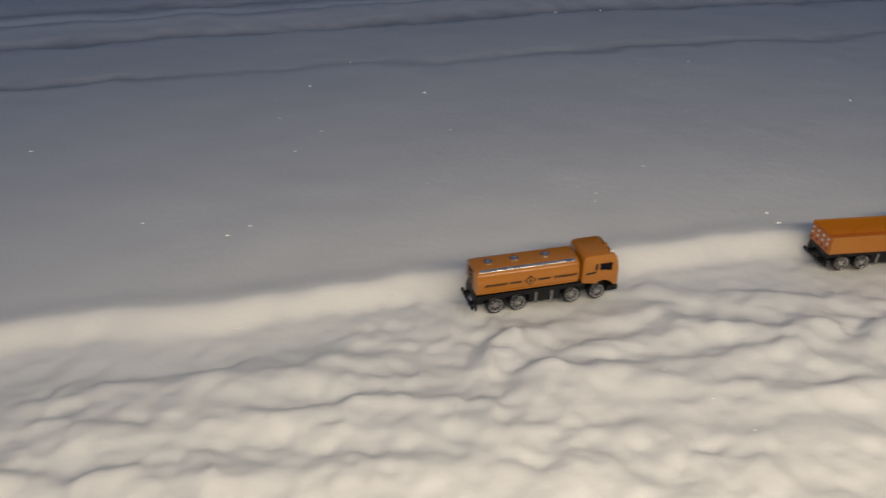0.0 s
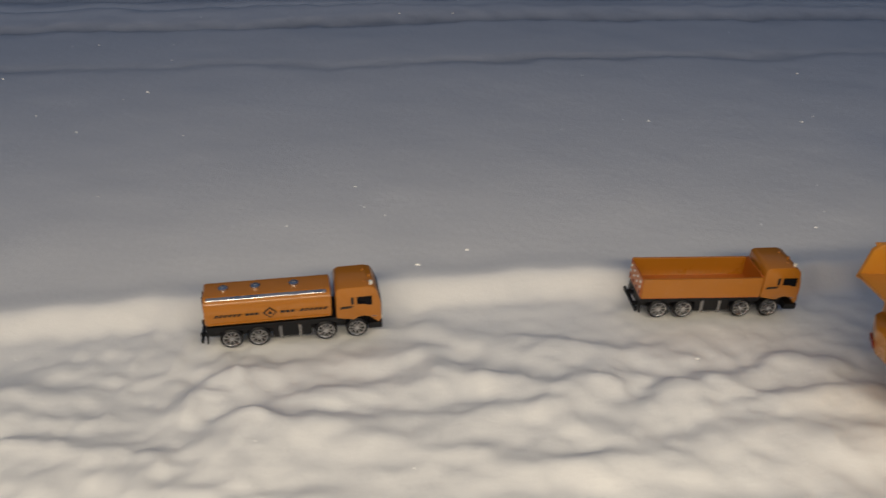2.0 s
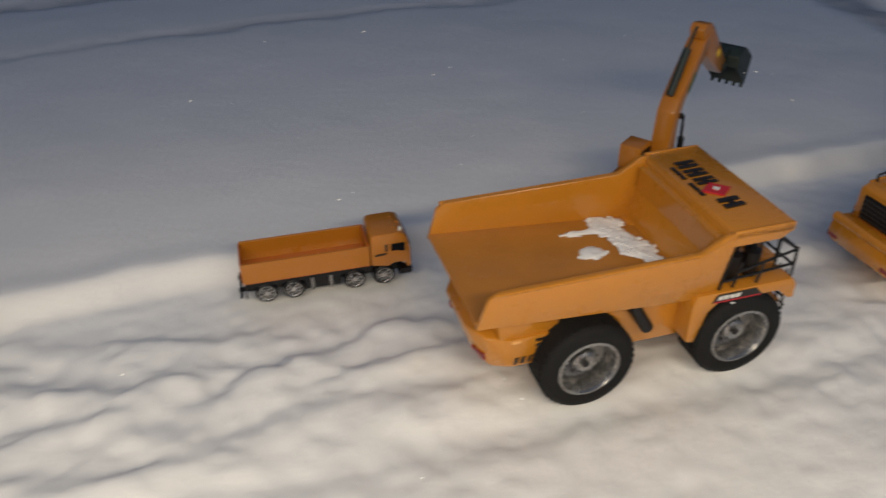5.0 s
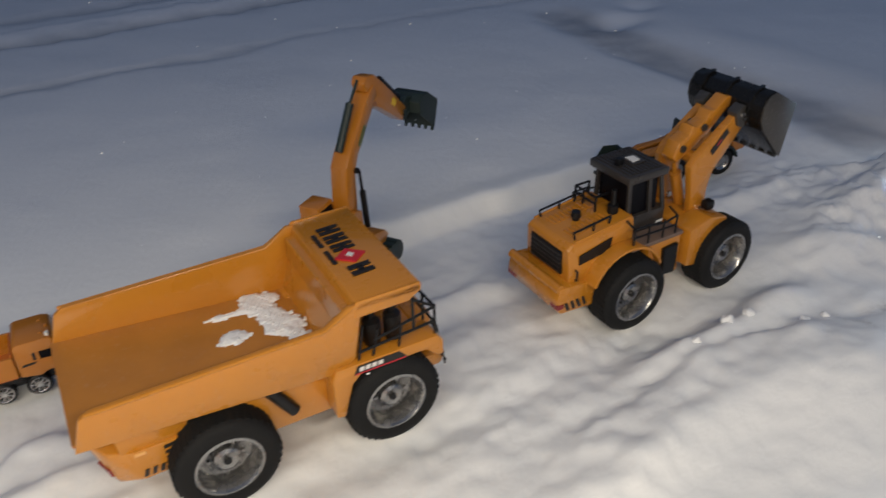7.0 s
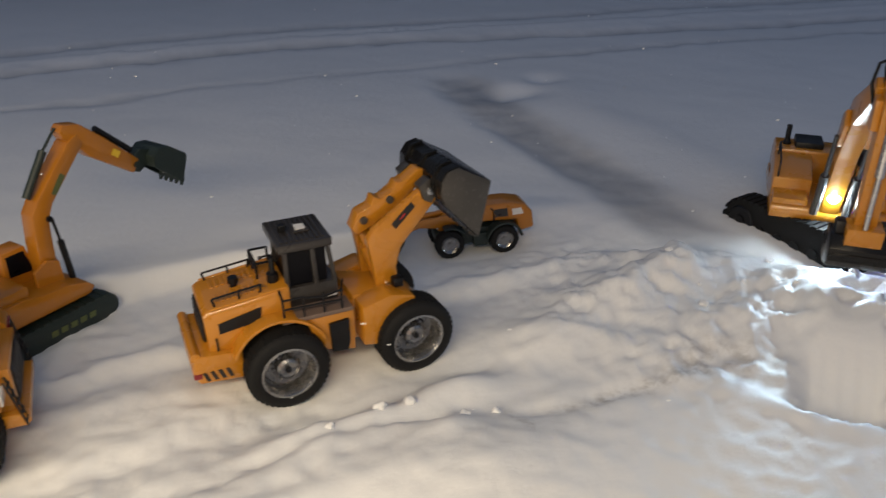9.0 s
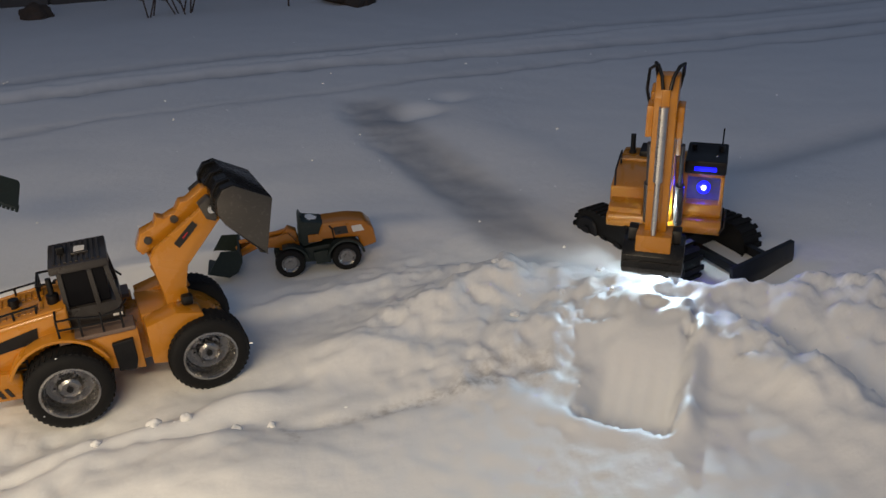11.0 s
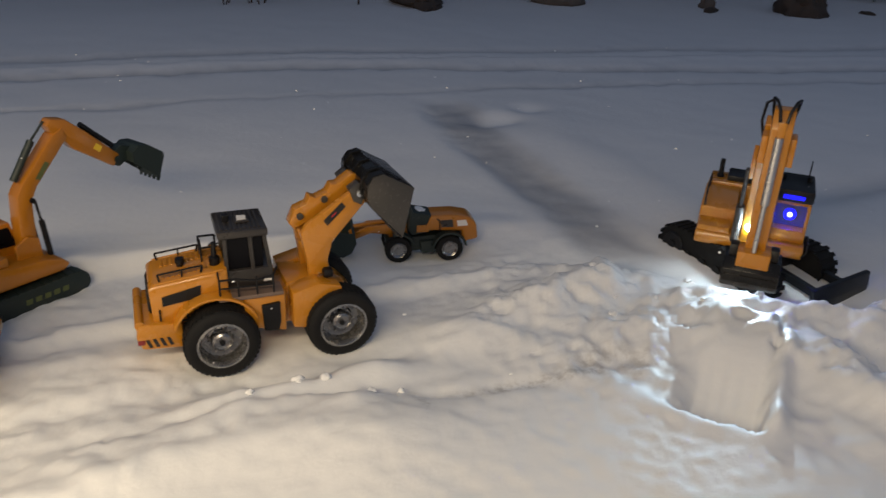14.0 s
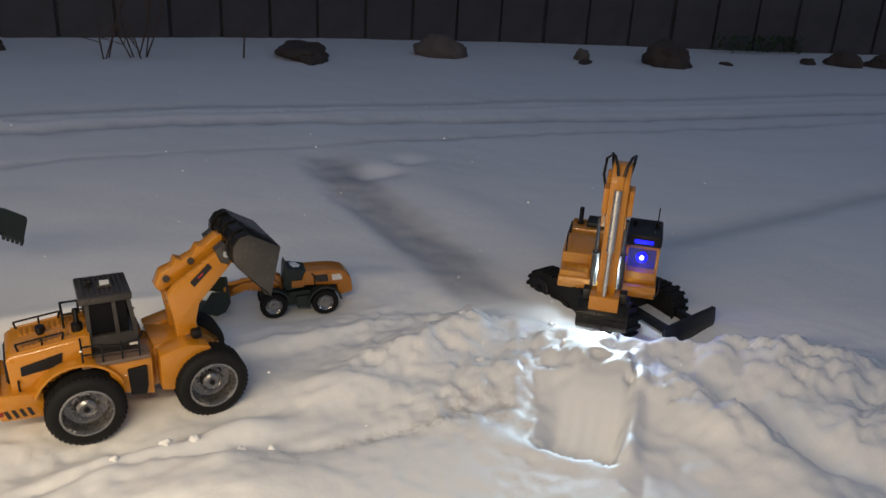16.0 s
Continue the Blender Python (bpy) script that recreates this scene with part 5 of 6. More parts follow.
# ---- small wheel loader ----
def small_loader(m):
    t = thing("small_wheel_loader", m, "small orange toy wheel loader with dark chassis on snow", "toy loader")
    r, w = 0.0225, 0.016
    first = None
    for x in (-0.042, 0.042):
        for s in (-1, 1):
            m2 = pose(x, s * 0.021, r, 0, 0, 0 if s < 0 else 180)
            if first:
                twin(first, t, m2)
            else:
                first = part("wheel", tyre_mesh(r, w, r * 0.6), RUBBER, t, "black toy tyre", smooth=True, m=m2)
                part("tread", tread_mesh(r, w, 18, 0.05), RUBBER, first)["kind"] = "stuff"
                part("rim", lathe([(r * 0.62, -w * 0.42), (r * 0.58, -w * 0.5), (r * 0.5, -w * 0.42), (r * 0.42, -w * 0.3), (r * 0.2, -w * 0.3), (r * 0.16, -w * 0.42), (0, -w * 0.42)], 28), SILVER, first, "pale grey rim", smooth=True)
    part("chassis", add(prism([(-0.060, 0.024), (-0.02, 0.016), (0.015, 0.016), (0.060, 0.022), (0.062, 0.038), (-0.060, 0.044)], -0.016, 0.016, 0.0015), prism([(-0.018, 0.014), (0.004, 0.014), (0.006, 0.034), (-0.02, 0.036)], -0.023, 0.023, 0.0015)), GREYGREEN, t, "dark grey-green chassis", smooth=True)
    for s in (-1, 1):
        arch = [(-0.042 + 0.0255 * math.cos(math.radians(d)), 0.0225 + 0.0255 * math.sin(math.radians(d))) for d in range(10, 171, 16)]
        arch2 = [(-0.042 + 0.029 * math.cos(math.radians(d)), 0.0225 + 0.029 * math.sin(math.radians(d))) for d in range(170, 9, -16)]
        part("rear_fender", prism(arch + arch2, s * 0.014, s * 0.030, 0.0006), GREYGREEN, t, smooth=True)
        arch = [(0.042 + 0.0255 * math.cos(math.radians(d)), 0.0225 + 0.0255 * math.sin(math.radians(d))) for d in range(70, 171, 20)]
        arch2 = [(0.042 + 0.0285 * math.cos(math.radians(d)), 0.0225 + 0.0285 * math.sin(math.radians(d))) for d in range(170, 69, -20)]
        part("front_fender", prism(arch + arch2, s * 0.014, s * 0.029, 0.0006), GREYGREEN, t, smooth=True)
    hood = part("engine_hood", prism([(-0.090, 0.036), (-0.066, 0.030), (-0.062, 0.050), (-0.012, 0.052), (0.0, 0.052), (-0.010, 0.078), (-0.050, 0.0785), (-0.074, 0.074), (-0.086, 0.062)], -0.021, 0.021, 0.0035, seg=3), ORANGE, t, "orange rounded engine hood", smooth=True)
    for s in (-1, 1):
        at = s * 0.0211 + (0 if s > 0 else -0.0006)
        part("hood_window", flat([(-0.048, 0.058), (-0.028, 0.058), (-0.026, 0.070), (-0.046, 0.071)], "y", at), CABGREY, hood)
        part("hood_panel", flat([(-0.072, 0.060), (-0.055, 0.059), (-0.053, 0.069), (-0.068, 0.070)], "y", at), DECALWHITE, hood, "pale panel")
        part("grab_handle", tube([(-0.026, s * 0.022, 0.052), (-0.025, s * 0.0245, 0.060), (-0.024, s * 0.0245, 0.070), (-0.020, s * 0.022, 0.074)], 0.0012, 6), BLACK, hood)
    cab = part("cab", prism([(-0.012, 0.050), (0.020, 0.044), (0.026, 0.052), (0.024, 0.086), (0.021, 0.092), (0.018, 0.084), (-0.012, 0.0785)], -0.019, 0.019, 0.002), GREYGREEN, t, "dark cab", smooth=True)
    for s in (-1, 1):
        part("cab_side_panel", box(-0.008, 0.012, s * 0.0185, s * 0.0205, 0.050, 0.062, 0.0005), ORANGE, cab)
    for s in (-1, 1):
        part("lift_arm", prism([(0.030, 0.052), (0.050, 0.044), (0.086, 0.048), (0.116, 0.036), (0.120, 0.044), (0.090, 0.060), (0.058, 0.062), (0.040, 0.066)], s * 0.008, s * 0.013, 0.001), ORANGE, t, "orange lift arm", smooth=True)
    part("arm_tower", prism([(0.024, 0.036), (0.056, 0.036), (0.050, 0.062), (0.040, 0.072), (0.028, 0.066)], -0.008, 0.008, 0.0014), ORANGE, t, smooth=True)
    part("tilt_link", rod((0.040, 0, 0.066), (0.112, 0, 0.056), 0.0035, 10), ORANGE, t)
    bk = part("bucket", prism([(0.112, 0.056), (0.110, 0.038), (0.118, 0.022), (0.132, 0.014), (0.162, 0.024), (0.160, 0.027), (0.133, 0.019), (0.121, 0.026), (0.114, 0.039), (0.116, 0.055)], -0.030, 0.030, 0.0006), GREYGREEN, t, "dark grey-green bucket", smooth=True)
    for s in (-1, 1):
        part("bucket_side", prism([(0.112, 0.056), (0.110, 0.038), (0.118, 0.022), (0.132, 0.015), (0.160, 0.025), (0.138, 0.058)], s * 0.0295, s * 0.0315, 0.0005), GREYGREEN, bk)
    return t


# ---- large excavator with lamps ----
EXC = Vector((2.14, 1.03))


def crawler(m, body_turn):
    t = thing("tracked_excavator", m, "yellow toy excavator with lit lamps standing behind a dug pit", "toy excavator")
    L, R = 0.080, 0.031
    for s in (-1, 1):
        pts = [(L + R * math.cos(math.radians(a)), 0.026 + R * math.sin(math.radians(a))) for a in range(-90, 91, 20)] + [(-L + R * math.cos(math.radians(a)), 0.026 + R * math.sin(math.radians(a))) for a in range(90, 271, 20)]
        tr = part("track", prism(pts, s * 0.0445, s * 0.0805, 0.002), RUBBER, t, "black track", smooth=True)
        n = 15
        for k in range(n):
            for z in (0.0562, -0.0080):
                part("track_pad", box(-L + (k - 0.2) * 2 * L / n, -L + (k + 0.5) * 2 * L / n, s * 0.043, s * 0.082, z, z + 0.0032, 0), RUBBER, tr)
        for e in (-1, 1):
            for a in range(-75, 76, 25):
                b = box(-0.0036, 0.0036, s * 0.043, s * 0.082, R - 0.0005, R + 0.0028, 0)
                b.transform(Matrix.Translation((e * L, 0, 0.026)) @ Matrix.Rotation(radians(e * (90 - a) if e > 0 else -(90 - a)), 4, "Y"))
                part("track_pad", b, RUBBER, tr)
            part("track_wheel", lathe([(0.022, -0.004), (0.020, -0.007), (0.008, -0.006), (0.007, -0.009), (0, -0.009)], 24), BLACK, tr, m=pose(e * L, s * 0.0785, 0.026, 0, 0, 0 if s < 0 else 180))
        for k in range(4):
            part("track_roller", rod((-0.045 + k * 0.03, s * 0.073, 0.018), (-0.045 + k * 0.03, s * 0.083, 0.018), 0.008, 14), BLACK, tr)
    part("undercarriage", add(box(-0.06, 0.06, -0.046, 0.046, 0.022, 0.046, 0.003), rod((0, 0, 0.045), (0, 0, 0.056), 0.045, 28)), BLACK, t)
    bl = part("dozer_blade", prism([(0.128, 0.002), (0.137, 0.0), (0.139, 0.018), (0.137, 0.040), (0.130, 0.041), (0.133, 0.020)], -0.066, 0.066, 0.001), BLACK, t, "black dozer blade", smooth=True)
    bl.matrix_local = Matrix.Translation((0.024, 0.024, 0.003)) @ Matrix.Rotation(radians(2.5), 4, "X")
    for s in (-1, 1):
        part("blade_arm", hull([(x, s * 0.03 + y, z) for x, z in ((0.02, 0.024), (0.02, 0.036), (0.131, 0.010), (0.131, 0.024)) for y in (-0.005, 0.005)], 0.001), BLACK, bl)
    rot = Matrix.Rotation(radians(body_turn), 4, "Z")

    shift = [Matrix.Identity(4)]

    def bp(name, bm, material, label="", parent=None, smooth=True):
        bm.transform(rot @ shift[0])
        return part(name, bm, material, parent or t, label, smooth=smooth)

    # upper body: x forwards over the boom, cab on its left (+y)
    base = bp("upper_body", prism([(-0.115, 0.056), (0.062, 0.056), (0.066, 0.068), (0.062, 0.078), (-0.115, 0.078)], -0.080, 0.080, 0.003), YELLOW, "yellow upper body")
    bp("engine_house", prism([(-0.118, 0.070), (-0.040, 0.070), (-0.040, 0.128), (-0.108, 0.124), (-0.122, 0.110)], -0.078, 0.078, 0.004), YELLOW, "yellow engine house")
    bp("right_tank", prism([(-0.042, 0.070), (0.034, 0.070), (0.032, 0.108), (-0.042, 0.124)], -0.080, -0.026, 0.003), YELLOW, "yellow side tank")
    bp("tool_box", prism([(0.030, 0.058), (0.060, 0.058), (0.060, 0.086), (0.030, 0.092)], -0.078, -0.030, 0.002), YELLOW)
    bp("front_vent", flats([[(-0.070, 0.064), (-0.044, 0.064), (-0.044, 0.072), (-0.070, 0.072)]], "x", 0.0602, 0.0008), DECALBLACK)
    bp("engine_grille", box(-0.098, -0.052, -0.050, -0.010, 0.1245, 0.136, 0.002), BLACK, "black engine vent")
    bp("exhaust", lathe([(0, 0.035), (0.004, 0.035), (0.004, 0.01), (0.006, 0.008), (0.006, 0), (0, 0)], 12), BLACK, "black exhaust") .matrix_local = rot @ pose(-0.07, -0.062, 0.122, 90, 0, 0) @ rot.inverted()
    bp("hand_rail", rails([((0.03, -0.074, 0.108), (0.03, -0.074, 0.132)), ((-0.03, -0.074, 0.118), (-0.03, -0.074, 0.142)), ((0.03, -0.074, 0.132), (-0.03, -0.074, 0.142))], 0.0014), BLACK, "black hand rail")
    bp("hand_rail", tube([(0.066, 0.078, 0.062), (0.066, 0.084, 0.072), (0.064, 0.084, 0.085), (0.03, 0.084, 0.085), (0.03, 0.080, 0.07)], 0.0014, 6), BLACK, "black hand rail")
    # cab
    y0, y1, x0, x1, z0, z1 = 0.024, 0.078, -0.035, 0.050, 0.078, 0.158
    cab = bmesh.new()
    add(cab, box(x0, x1, y0, y1, z0, z0 + 0.020, 0.002))
    add(cab, box(x0, x1 - 0.004, y0, y1, z1 - 0.022, z1, 0.003))
    for x in (x0, x1 - 0.006):
        for y in (y0, y1 - 0.005):
            add(cab, box(x, x + 0.006, y, y + 0.005, z0 + 0.016, z1 - 0.018, 0.0008))
    cb = bp("cab", cab, YELLOW, "yellow cab with black roof")
    bp("cab_roof", box(x0 - 0.002, x1 + 0.001, y0 - 0.001, y1 + 0.001, z1 - 0.016, z1 + 0.004, 0.003), BLACK, "black cab roof", parent=cb)
    bp("light_bar", box(x1 + 0.001, x1 + 0.003, y0 + 0.012, y1 - 0.012, z1 - 0.010, z1 - 0.004, 0.0008), GLOWBLUE, "glowing blue light strip", parent=cb)
    pane = bp("cab_glass", box(x1 - 0.0045, x1 - 0.0030, y0 + 0.004, y1 - 0.004, z0 + 0.018, z1 - 0.018, 0), GLASS, "clear cab windscreen", parent=cb)
    pane.visible_shadow = False
    bp("seat", add(box(-0.015, 0.012, 0.036, 0.066, 0.096, 0.106, 0.003), box(-0.020, -0.012, 0.036, 0.066, 0.100, 0.136, 0.003)), CABGREY, "dark seat", parent=cb)
    bp("cab_lamp", rod((0.032, 0.051, 0.118), (0.036, 0.051, 0.118), 0.009, 20), GLOWBLUE, "glowing blue lamp", parent=cb)
    bp("lamp_core", rod((0.0355, 0.051, 0.118), (0.0372, 0.051, 0.118), 0.0036, 12), GLOWCORE, parent=cb)
    # panel added behind the lamp to catch and widen its blue glow
    bp("cab_liner", box(0.026, 0.030, y0 + 0.003, y1 - 0.003, 0.097, z1 - 0.020, 0.001), GLOWCATCH, "added grey panel catching the blue lamp's light", parent=cb)
    for y in (0.032, 0.070):
        bp("beacon", rod((0.0, y, z1 + 0.003), (0.0, y, z1 + 0.012), 0.004, 10), BLACK, parent=cb)
    bp("antenna", rod((-0.03, 0.07, z1), (-0.032, 0.07, z1 + 0.028), 0.0012, 6), BLACK, parent=cb)
    # boom: up and forwards
    low = [(0.036, 0.070), (0.062, 0.066), (0.078, 0.110), (0.104, 0.170), (0.152, 0.232), (0.246, 0.290), (0.252, 0.306), (0.236, 0.314), (0.120, 0.258), (0.074, 0.200), (0.044, 0.120)]
    boom = bp("boom", prism(low, -0.013, 0.013, 0.002), YELLOW, "yellow boom")
    for s in (-1, 1):
        bp("boom_plate", prism([(0.096, 0.196), (0.118, 0.190), (0.140, 0.226), (0.128, 0.244), (0.108, 0.232)], s * 0.013, s * 0.019, 0.001), YELLOW, parent=boom)
        bp("lift_ram", add(rod((0.066, s * 0.021, 0.072), (0.094, s * 0.021, 0.140), 0.006, 12), rod((0.094, s * 0.021, 0.140), (0.118, s * 0.021, 0.205), 0.0032, 10)), STEEL, "grey lift ram", parent=boom)
    shift[0] = Matrix.Translation((0.010, 0.006, 0))
    st = bp("stick", prism([(0.232, 0.316), (0.246, 0.332), (0.262, 0.330), (0.272, 0.308), (0.272, 0.230), (0.268, 0.136), (0.256, 0.134), (0.244, 0.240), (0.236, 0.300)], -0.0125, 0.0125, 0.002), YELLOW, "yellow stick facing the pit")
    bp("stick_ridge", box(0.2715, 0.2745, -0.0045, 0.0045, 0.165, 0.318, 0.001), YELLOW, parent=st)
    for s in (-1, 1):
        bp("stick_ear", prism([(0.240, 0.262), (0.266, 0.262), (0.262, 0.296), (0.246, 0.300)], s * 0.0125, s * 0.020, 0.001), YELLOW, parent=st)
    bp("bucket_ram", add(rod((0.279, -0.001, 0.150), (0.279, -0.001, 0.215), 0.0030, 10), rod((0.279, -0.001, 0.215), (0.277, -0.001, 0.300), 0.0052, 12)), CHROME, "chrome bucket ram", parent=st)
    bp("stick_foot", prism([(0.252, 0.120), (0.282, 0.122), (0.284, 0.150), (0.252, 0.152)], -0.020, 0.020, 0.0014), YELLOW, parent=st)
    for s in (-1, 1):
        hose = [(0.234, s * 0.010, 0.306), (0.238, s * 0.014, 0.328), (0.250, s * 0.015, 0.341), (0.263, s * 0.011, 0.341), (0.271, s * 0.006, 0.331), (0.274, s * 0.004, 0.318)]
        bp("hose", tube(hose, 0.0020, 8), BLACK, "black hydraulic hose", parent=st)
    bp("hose", tube([(0.250, -0.013, 0.340), (0.240, -0.022, 0.332), (0.235, -0.024, 0.308), (0.236, -0.018, 0.284)], 0.0018, 8), BLACK, parent=st)
    shift[0] = Matrix.Translation((0.010, 0.006, 0.140)) @ Matrix.Diagonal((0.9, 0.88, 0.78, 1)) @ Matrix.Translation((0.022, 0, -0.140))
    bk = bp("bucket", prism([(0.250, 0.140), (0.284, 0.138), (0.296, 0.120), (0.296, 0.100), (0.286, 0.086), (0.262, 0.080), (0.240, 0.086), (0.242, 0.089), (0.262, 0.084), (0.283, 0.090), (0.292, 0.102), (0.292, 0.118), (0.281, 0.133), (0.250, 0.135)], -0.038, 0.038, 0.0008), DARKSTEEL, "dark steel bucket")
    for s in (-1, 1):
        bp("bucket_side", prism([(0.250, 0.139), (0.283, 0.137), (0.295, 0.120), (0.295, 0.100), (0.285, 0.087), (0.262, 0.081), (0.240, 0.087)], s * 0.0375, s * 0.0395, 0.0006), DARKSTEEL, parent=bk)
        bp("bucket_ear", prism([(0.254, 0.136), (0.280, 0.136), (0.276, 0.156), (0.258, 0.156)], s * 0.022, s * 0.034, 0.001), BLACK, parent=bk)
    bp("bucket_strip", box(0.2955, 0.2975, -0.036, 0.036, 0.108, 0.113, 0.0005), DARKSTEEL, parent=bk)
    for k in range(5):
        a = -0.034 + k * 0.017
        bp("bucket_tooth", hull([(0.244, a - 0.004, 0.083), (0.244, a + 0.004, 0.083), (0.244, a - 0.004, 0.090), (0.244, a + 0.004, 0.090), (0.226, a - 0.002, 0.090), (0.226, a + 0.002, 0.090)]), DARKSTEEL, parent=bk, smooth=False)
    shift[0] = Matrix.Identity(4)
    # work lamp under the boom, with its curled wires
    bp("work_lamp", lathe([(0, -0.004), (0.007, -0.004), (0.008, 0.004), (0, 0.004)], 16), BLACK, "black lamp housing").matrix_local = Matrix.Translation(rot @ Vector((0.068, 0.0, 0.101))) @ rot @ pose(0, 0, 0, 0, 0, 90) @ rot.inverted()
    bp("lamp_lens", rod((0.072, 0.0, 0.101), (0.0755, 0.0, 0.1005), 0.0078, 16), GLOWWHITE, "lit white lamp")
    for s in (-1, 1):
        bp("wire", tube([(0.062, s * 0.016, 0.070), (0.084, s * 0.020, 0.076), (0.090, s * 0.020, 0.100), (0.086, s * 0.017, 0.125), (0.080, s * 0.015, 0.135)], 0.0012, 6), SILVER, "grey curled wire")
    return t


def glass():
    m = bpy.data.materials.new("clear_plastic")
    m.use_nodes = True
    b = m.node_tree.nodes["Principled BSDF"]
    b.inputs["Transmission Weight"].default_value = 1.0
    b.inputs["Roughness"].default_value = 0.08
    b.inputs["IOR"].default_value = 1.2
    b.inputs["Base Color"].default_value = (0.9, 0.9, 0.92, 1)
    return m


GLASS = glass()

tanker(facing(0.1325, 0.847, 0.0175, 14.9))
flatbed(facing(0.6125, 0.946, 0.0185, 7.7))
dump_truck(DUMP)
loader(LOAD)
toy_digger(facing(1.047, 1.050, 0.010, 45) @ Matrix.Scale(0.95, 4))
small_loader(facing(1.621, 1.139, 0.003, 180))
BODY = -122.7
crawler(facing(EXC.x, EXC.y, 0.008, -70), BODY + 70)

snow_patch("snow_in_bed", "loose white snow lying in the bed of the dump truck", DUMP @ pose(0, 0, 0.1045, 0, 3.0, 0), [(0.006, 0.020, 0.018, 0.040, 12), (-0.004, 0.056, 0.020, 0.013, 10), (-0.038, 0.008, 0.018, 0.014, 20), (-0.040, 0.046, 0.020, 0.005, 0), (0.015, -0.030, 0.011, 0.018, 0)], 0.0020, 6.0, 0.0018, 0.5)
snow_patch("snow_on_roof", "thin white snow on the small loader's cab", facing(1.621, 1.139, 0.003 + 0.0805, 180) @ pose(0, 0, 0, 0, -9, 0), [(0.004, 0.0, 0.012, 0.014, 0)], 0.002, 8.0, 0.002)

# ---- lamps on the large excavator ----
hd = Matrix.Rotation(radians(BODY), 4, "Z")
led = Vector((EXC.x, EXC.y, 0.006)) + hd @ Vector((0.079, 0.0, 0.100))
aim = Vector((1.845, 0.575, 0.055))
lamp("work_light", "SPOT", look(led, aim), 3.4, (0.66, 0.88, 1.0), 0.008, 62, 1.0)
# second lamp added at the same lens for the work lamp's wide spill
lamp("bare_led", "POINT", Matrix.Translation(led), 0.36, (0.70, 0.90, 1.0), 0.005)
cl = Vector((EXC.x, EXC.y, 0.006)) + hd @ Vector((0.0415, 0.051, 0.118))
lamp("cab_light", "POINT", Matrix.Translation(cl), 0.14, (0.002, 0.002, 1.0), 0.004)

# ---- fence, stones and twigs beyond the road ----
FX = [(-9, 4.0), (0.6, 4.47), (2.14, 4.62), (3.28, 4.58), (4.2, 4.46), (5.66, 4.2), (14, 2.6)]


def fence():
    f = thing("fence", Matrix.Identity(4), "dark weathered fence of wide upright boards behind snow", "fence")
    x = -7.0
    rnd = random.Random(4)
    while x < 12:
        w = 0.272 + rnd.uniform(-0.008, 0.008)
        ya, yb = np.interp(x, *zip(*FX)), np.interp(x + w, *zip(*FX))
        a = math.degrees(math.atan2(yb - ya, w))
        bm = box(0.007, w - 0.007, -0.011, 0.011, -0.05, 1.9 + rnd.uniform(-0.01, 0.01), 0.003, 1)
        part("board", bm, FENCE, f, m=pose(x, ya + rnd.uniform(-0.006, 0.006), 0, 0, rnd.uniform(-0.4, 0.4), a))
        # added behind each gap to block the sky and keep the gap dark
        part("batten", box(-0.035, 0.035, 0.013, 0.026, -0.05, 1.88, 0.002, 1), FENCE, f, m=pose(x, ya, 0, 0, 0, a))
        x += w
    for z in (0.35, 1.6):
        for (xa, ya), (xb, yb) in zip(FX, FX[1:]):
            d = Vector((xb - xa, yb - ya, 0))
            b = box(0, d.length, 0.030, 0.066, z, z + 0.09, 0.004, 1)
            part("fence_rail", b, FENCE, f, m=pose(xa, ya, 0, 0, 0, math.degrees(math.atan2(d.y, d.x))))
    return f


fence()


def stone(x, y, rx, ry, rz, seed, material, label):
    bm = bmesh.new()
    bmesh.ops.create_icosphere(bm, subdivisions=4, radius=1)
    for v in bm.verts:
        n = noise.noise(v.co * 1.3 + Vector((seed, 0, 0))) * 0.35 + noise.noise(v.co * 3.1 + Vector((0, seed, 0))) * 0.14 + noise.noise(v.co * 7 + Vector((0, 0, seed))) * 0.05
        v.co *= 1 + n
        v.co.x, v.co.y, v.co.z = v.co.x * rx, v.co.y * ry, v.co.z * rz
    ob = part("stone", bm, material, None, "", smooth=True)
    ob.matrix_world = facing(x, y, gz(x, y) + rz * 0.25, seed * 40)
    return tagged(ob, label, "stone", "stones along the fence")


stone(0.62, 4.02, 0.07, 0.06, 0.05, 1.0, STONE, "dark rounded stone half buried in snow")
stone(2.02, 3.88, 0.25, 0.12, 0.055, 2.3, STONE, "low dark brown stone half buried in snow")
stone(2.74, 3.95, 0.13, 0.10, 0.085, 3.7, STONEGREY, "grey-brown upright stone standing in snow")
stone(3.52, 3.86, 0.045, 0.04, 0.045, 5.1, STONEGREY, "small grey stone lying in snow")
stone(3.48, 3.74, 0.06, 0.03, 0.015, 5.6, STONE, "flat dark stone lying in snow")
stone(3.96, 3.72, 0.16, 0.12, 0.095, 6.2, STONE, "round dark brown stone bulging from snow")
stone(4.34, 3.72, 0.05, 0.03, 0.012, 6.9, STONE, "flat dark stone lying in snow")
stone(5.16, 3.74, 0.10, 0.08, 0.06, 7.7, STONE, "dark brown stone half buried in snow")
stone(5.42, 3.66, 0.12, 0.09, 0.06, 8.4, STONE, "dark reddish stone half buried in snow")
stone(4.95, 3.78, 0.05, 0.04, 0.03, 9.4, STONE, "small dark stone half buried in snow")


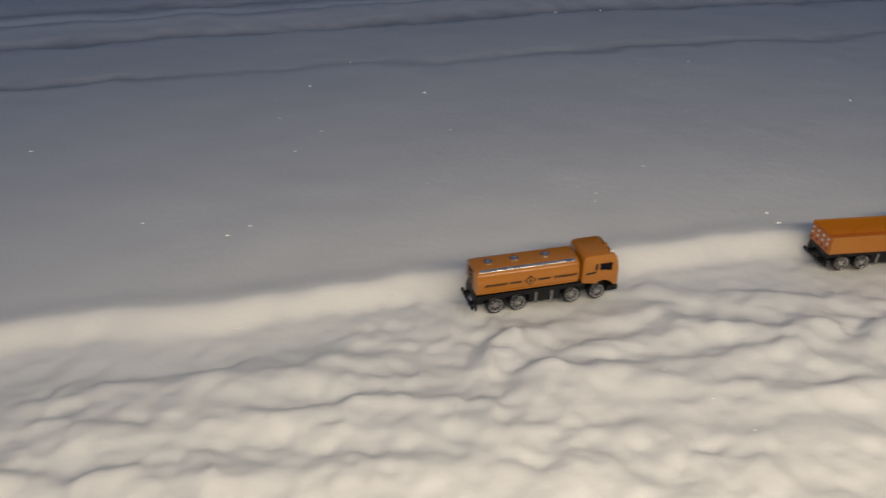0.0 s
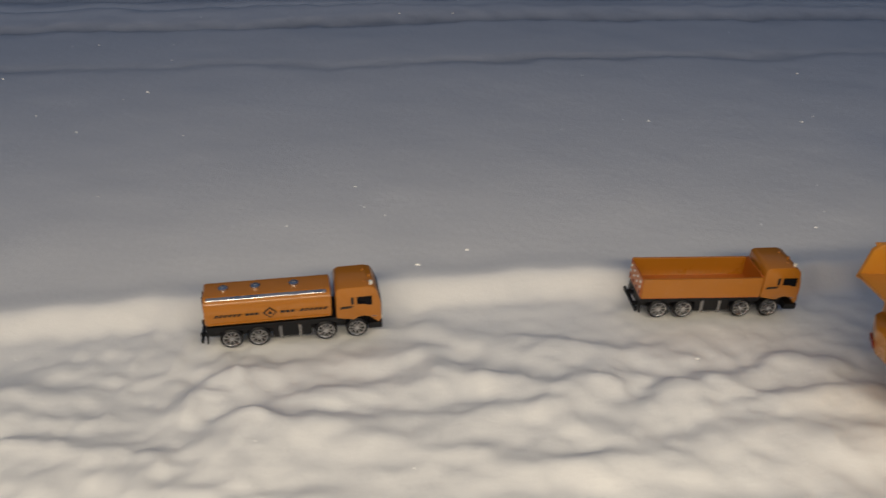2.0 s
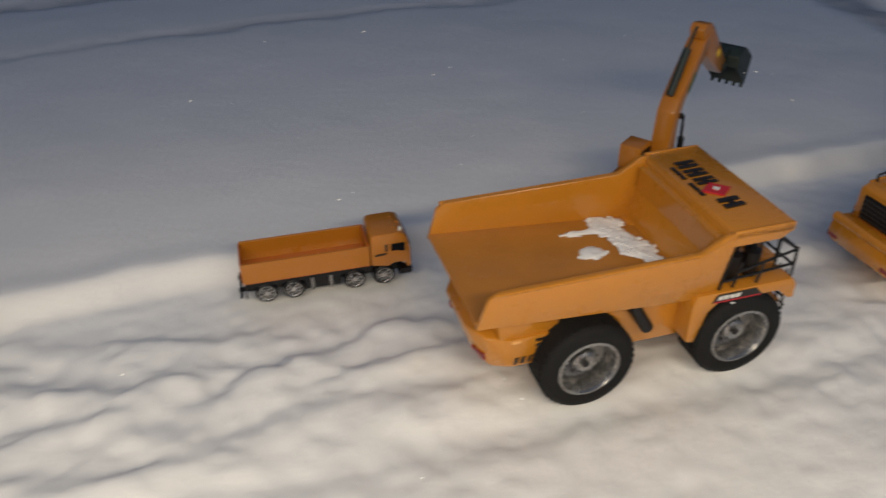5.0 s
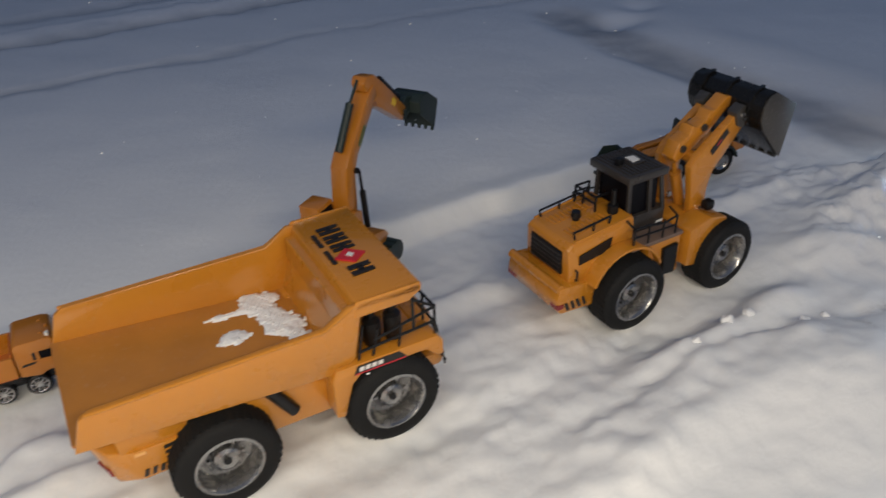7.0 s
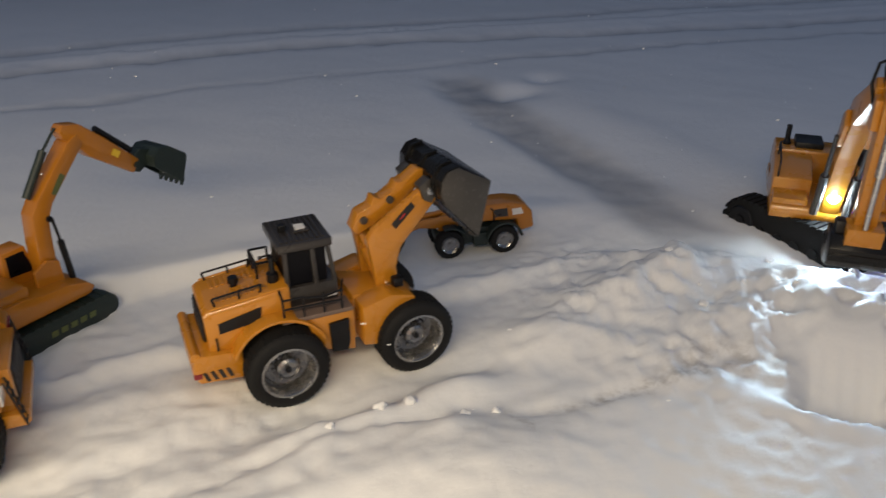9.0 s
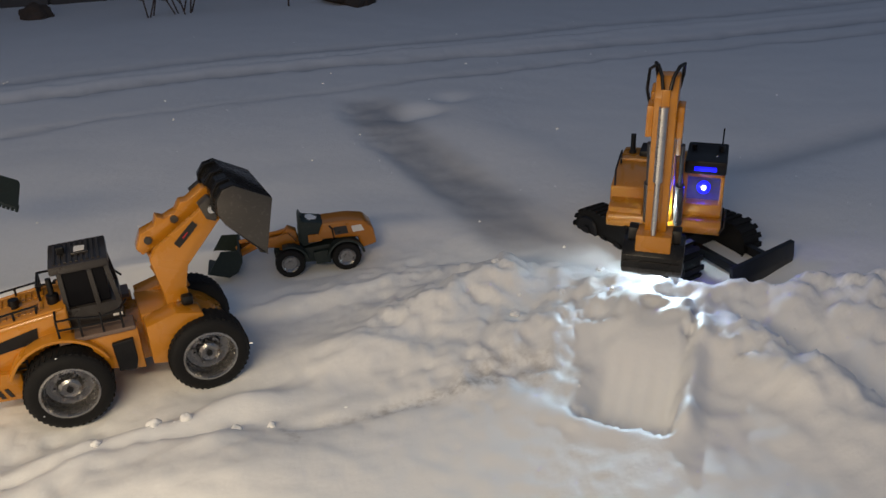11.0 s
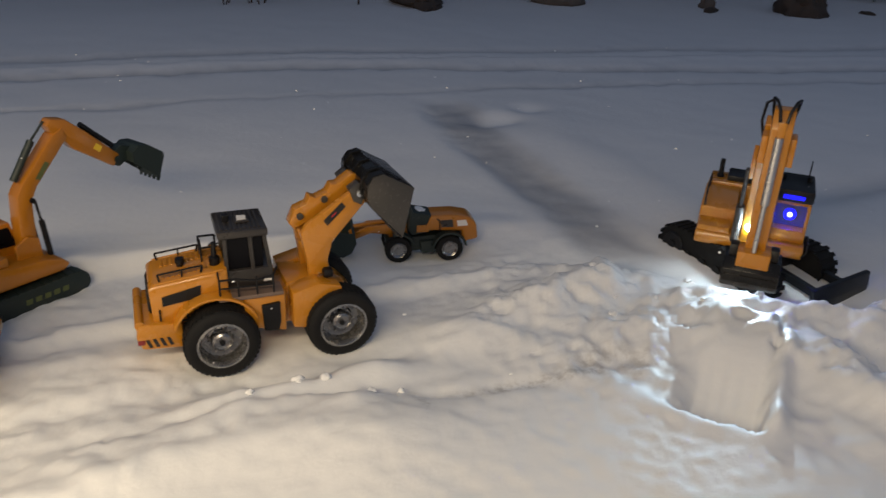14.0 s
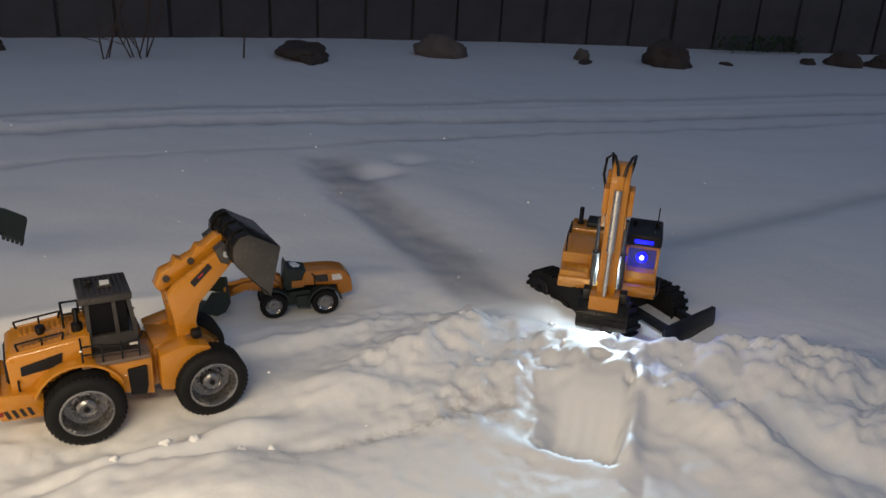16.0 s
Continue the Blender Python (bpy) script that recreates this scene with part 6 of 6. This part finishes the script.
def bush(x, y, stems, seed, label):
    rnd = random.Random(seed)
    t = thing("bush", facing(x, y, gz(x, y) - 0.01, 0), label, "bush")
    for k in range(stems):
        a, l = rnd.uniform(0, 6.28), rnd.uniform(0.12, 0.34)
        b = Vector((rnd.uniform(-0.10, 0.10), rnd.uniform(-0.06, 0.06), 0))
        lean = rnd.uniform(-0.4, 0.4)
        tip = b + Vector((lean * l * 1.2, math.sin(a) * 0.1 * l, l))
        mid = b.lerp(tip, 0.5) + Vector((rnd.uniform(-0.02, 0.02), 0, 0))
        bm = tube([b, mid, tip], 0.0035, 6)
        for j in range(3):
            p = b.lerp(tip, rnd.uniform(0.3, 0.9))
            add(bm, rod(p, p + Vector((rnd.uniform(-0.09, 0.09), rnd.uniform(-0.04, 0.04), rnd.uniform(0.02, 0.09))), 0.0018, 5))
        part("stem", bm, TWIG, t)
    return t


bush(1.22, 3.82, 9, 2, "bare dry twigs sticking out of the snow")
bush(0.25, 3.95, 6, 5, "bare dry twigs sticking out of the snow")
st = part("stick", rod((0, 0, -0.02), (0.012, 0, 0.16), 0.004, 6), TWIG)
st.matrix_world = facing(1.73, 3.80, gz(1.73, 3.80), 0)
tagged(st, "thin dry stick standing upright in the snow", "stick")


def low_plant(x, y, n, seed):
    rnd = random.Random(seed)
    t = thing("low_plant", facing(x, y, gz(x, y), 0), "low dark green plant at the foot of the fence", "plant")
    bm = bmesh.new()
    for k in range(n):
        p = Vector((rnd.uniform(-0.32, 0.32), rnd.uniform(-0.06, 0.06), rnd.uniform(0.0, 0.10)))
        d = Vector((rnd.uniform(-1, 1), rnd.uniform(-1, 1), rnd.uniform(0.2, 1))).normalized() * rnd.uniform(0.02, 0.05)
        s = d.cross(Vector((0, 0, 1))).normalized() * 0.008
        vs = [bm.verts.new(q) for q in (p, p + d * 0.5 + s, p + d, p + d * 0.5 - s)]
        bm.faces.new(vs)
    lf = part("leaves", bm, GREEN, t)
    lf["kind"] = "stuff"
    return t


low_plant(4.95, 4.22, 260, 3)

# ---- lumps of snow broken loose ----


def lump_thing(x, y, r, seed):
    bm = bmesh.new()
    bmesh.ops.create_icosphere(bm, subdivisions=4, radius=r)
    for v in bm.verts:
        d = v.co.normalized()
        v.co *= 1 + 0.40 * noise.noise(d * 1.1 + Vector((seed, 1, 2))) + 0.04 * noise.noise(d * 3.2 + Vector((3, seed, 2)))
        v.co.z *= 0.8
    ob = part("snow_lump", bm, SNOW, None, "", smooth=True)
    ob.data.attributes.remove(ob.data.attributes["sharp_edge"]) if "sharp_edge" in ob.data.attributes else None
    ob.matrix_world = facing(x, y, gz(x, y) + r * 0.02, seed * 77)
    return tagged(ob, "loose white lump of snow lying on trodden snow", "snow lump", "loose snow lumps")


rl = random.Random(11)
for x, y, r in ((1.415, 0.762, 0.0075), (1.447, 0.766, 0.0065), (1.50, 0.735, 0.006), (1.36, 0.742, 0.005), (1.535, 0.74, 0.005)):
    lump_thing(x, y, r, rl.random() * 9)
for k in range(9):
    a = rl.random()
    x, y = 1.80 + 0.62 * a + rl.uniform(-0.03, 0.03), 0.93 - 0.10 * a + rl.uniform(-0.07, 0.05)
    lump_thing(x, y, rl.uniform(0.003, 0.007), rl.random() * 9)


# ---- flakes drifting down ----
bm = bmesh.new()
for k in range(150):
    p = Vector((rl.uniform(-0.4, 2.5), rl.uniform(0.45, 1.7), rl.uniform(0.03, 0.30)))
    r = rl.uniform(0.0005, 0.0011)
    bmesh.ops.create_icosphere(bm, subdivisions=1, radius=r, matrix=Matrix.Translation(p) @ Matrix.Diagonal((rl.uniform(1, 2.2), 1, 1, 1)))
tagged(part("falling_snow", bm, SNOW, None), "tiny white flakes of snow drifting in the air", "snow flakes", kind="stuff")
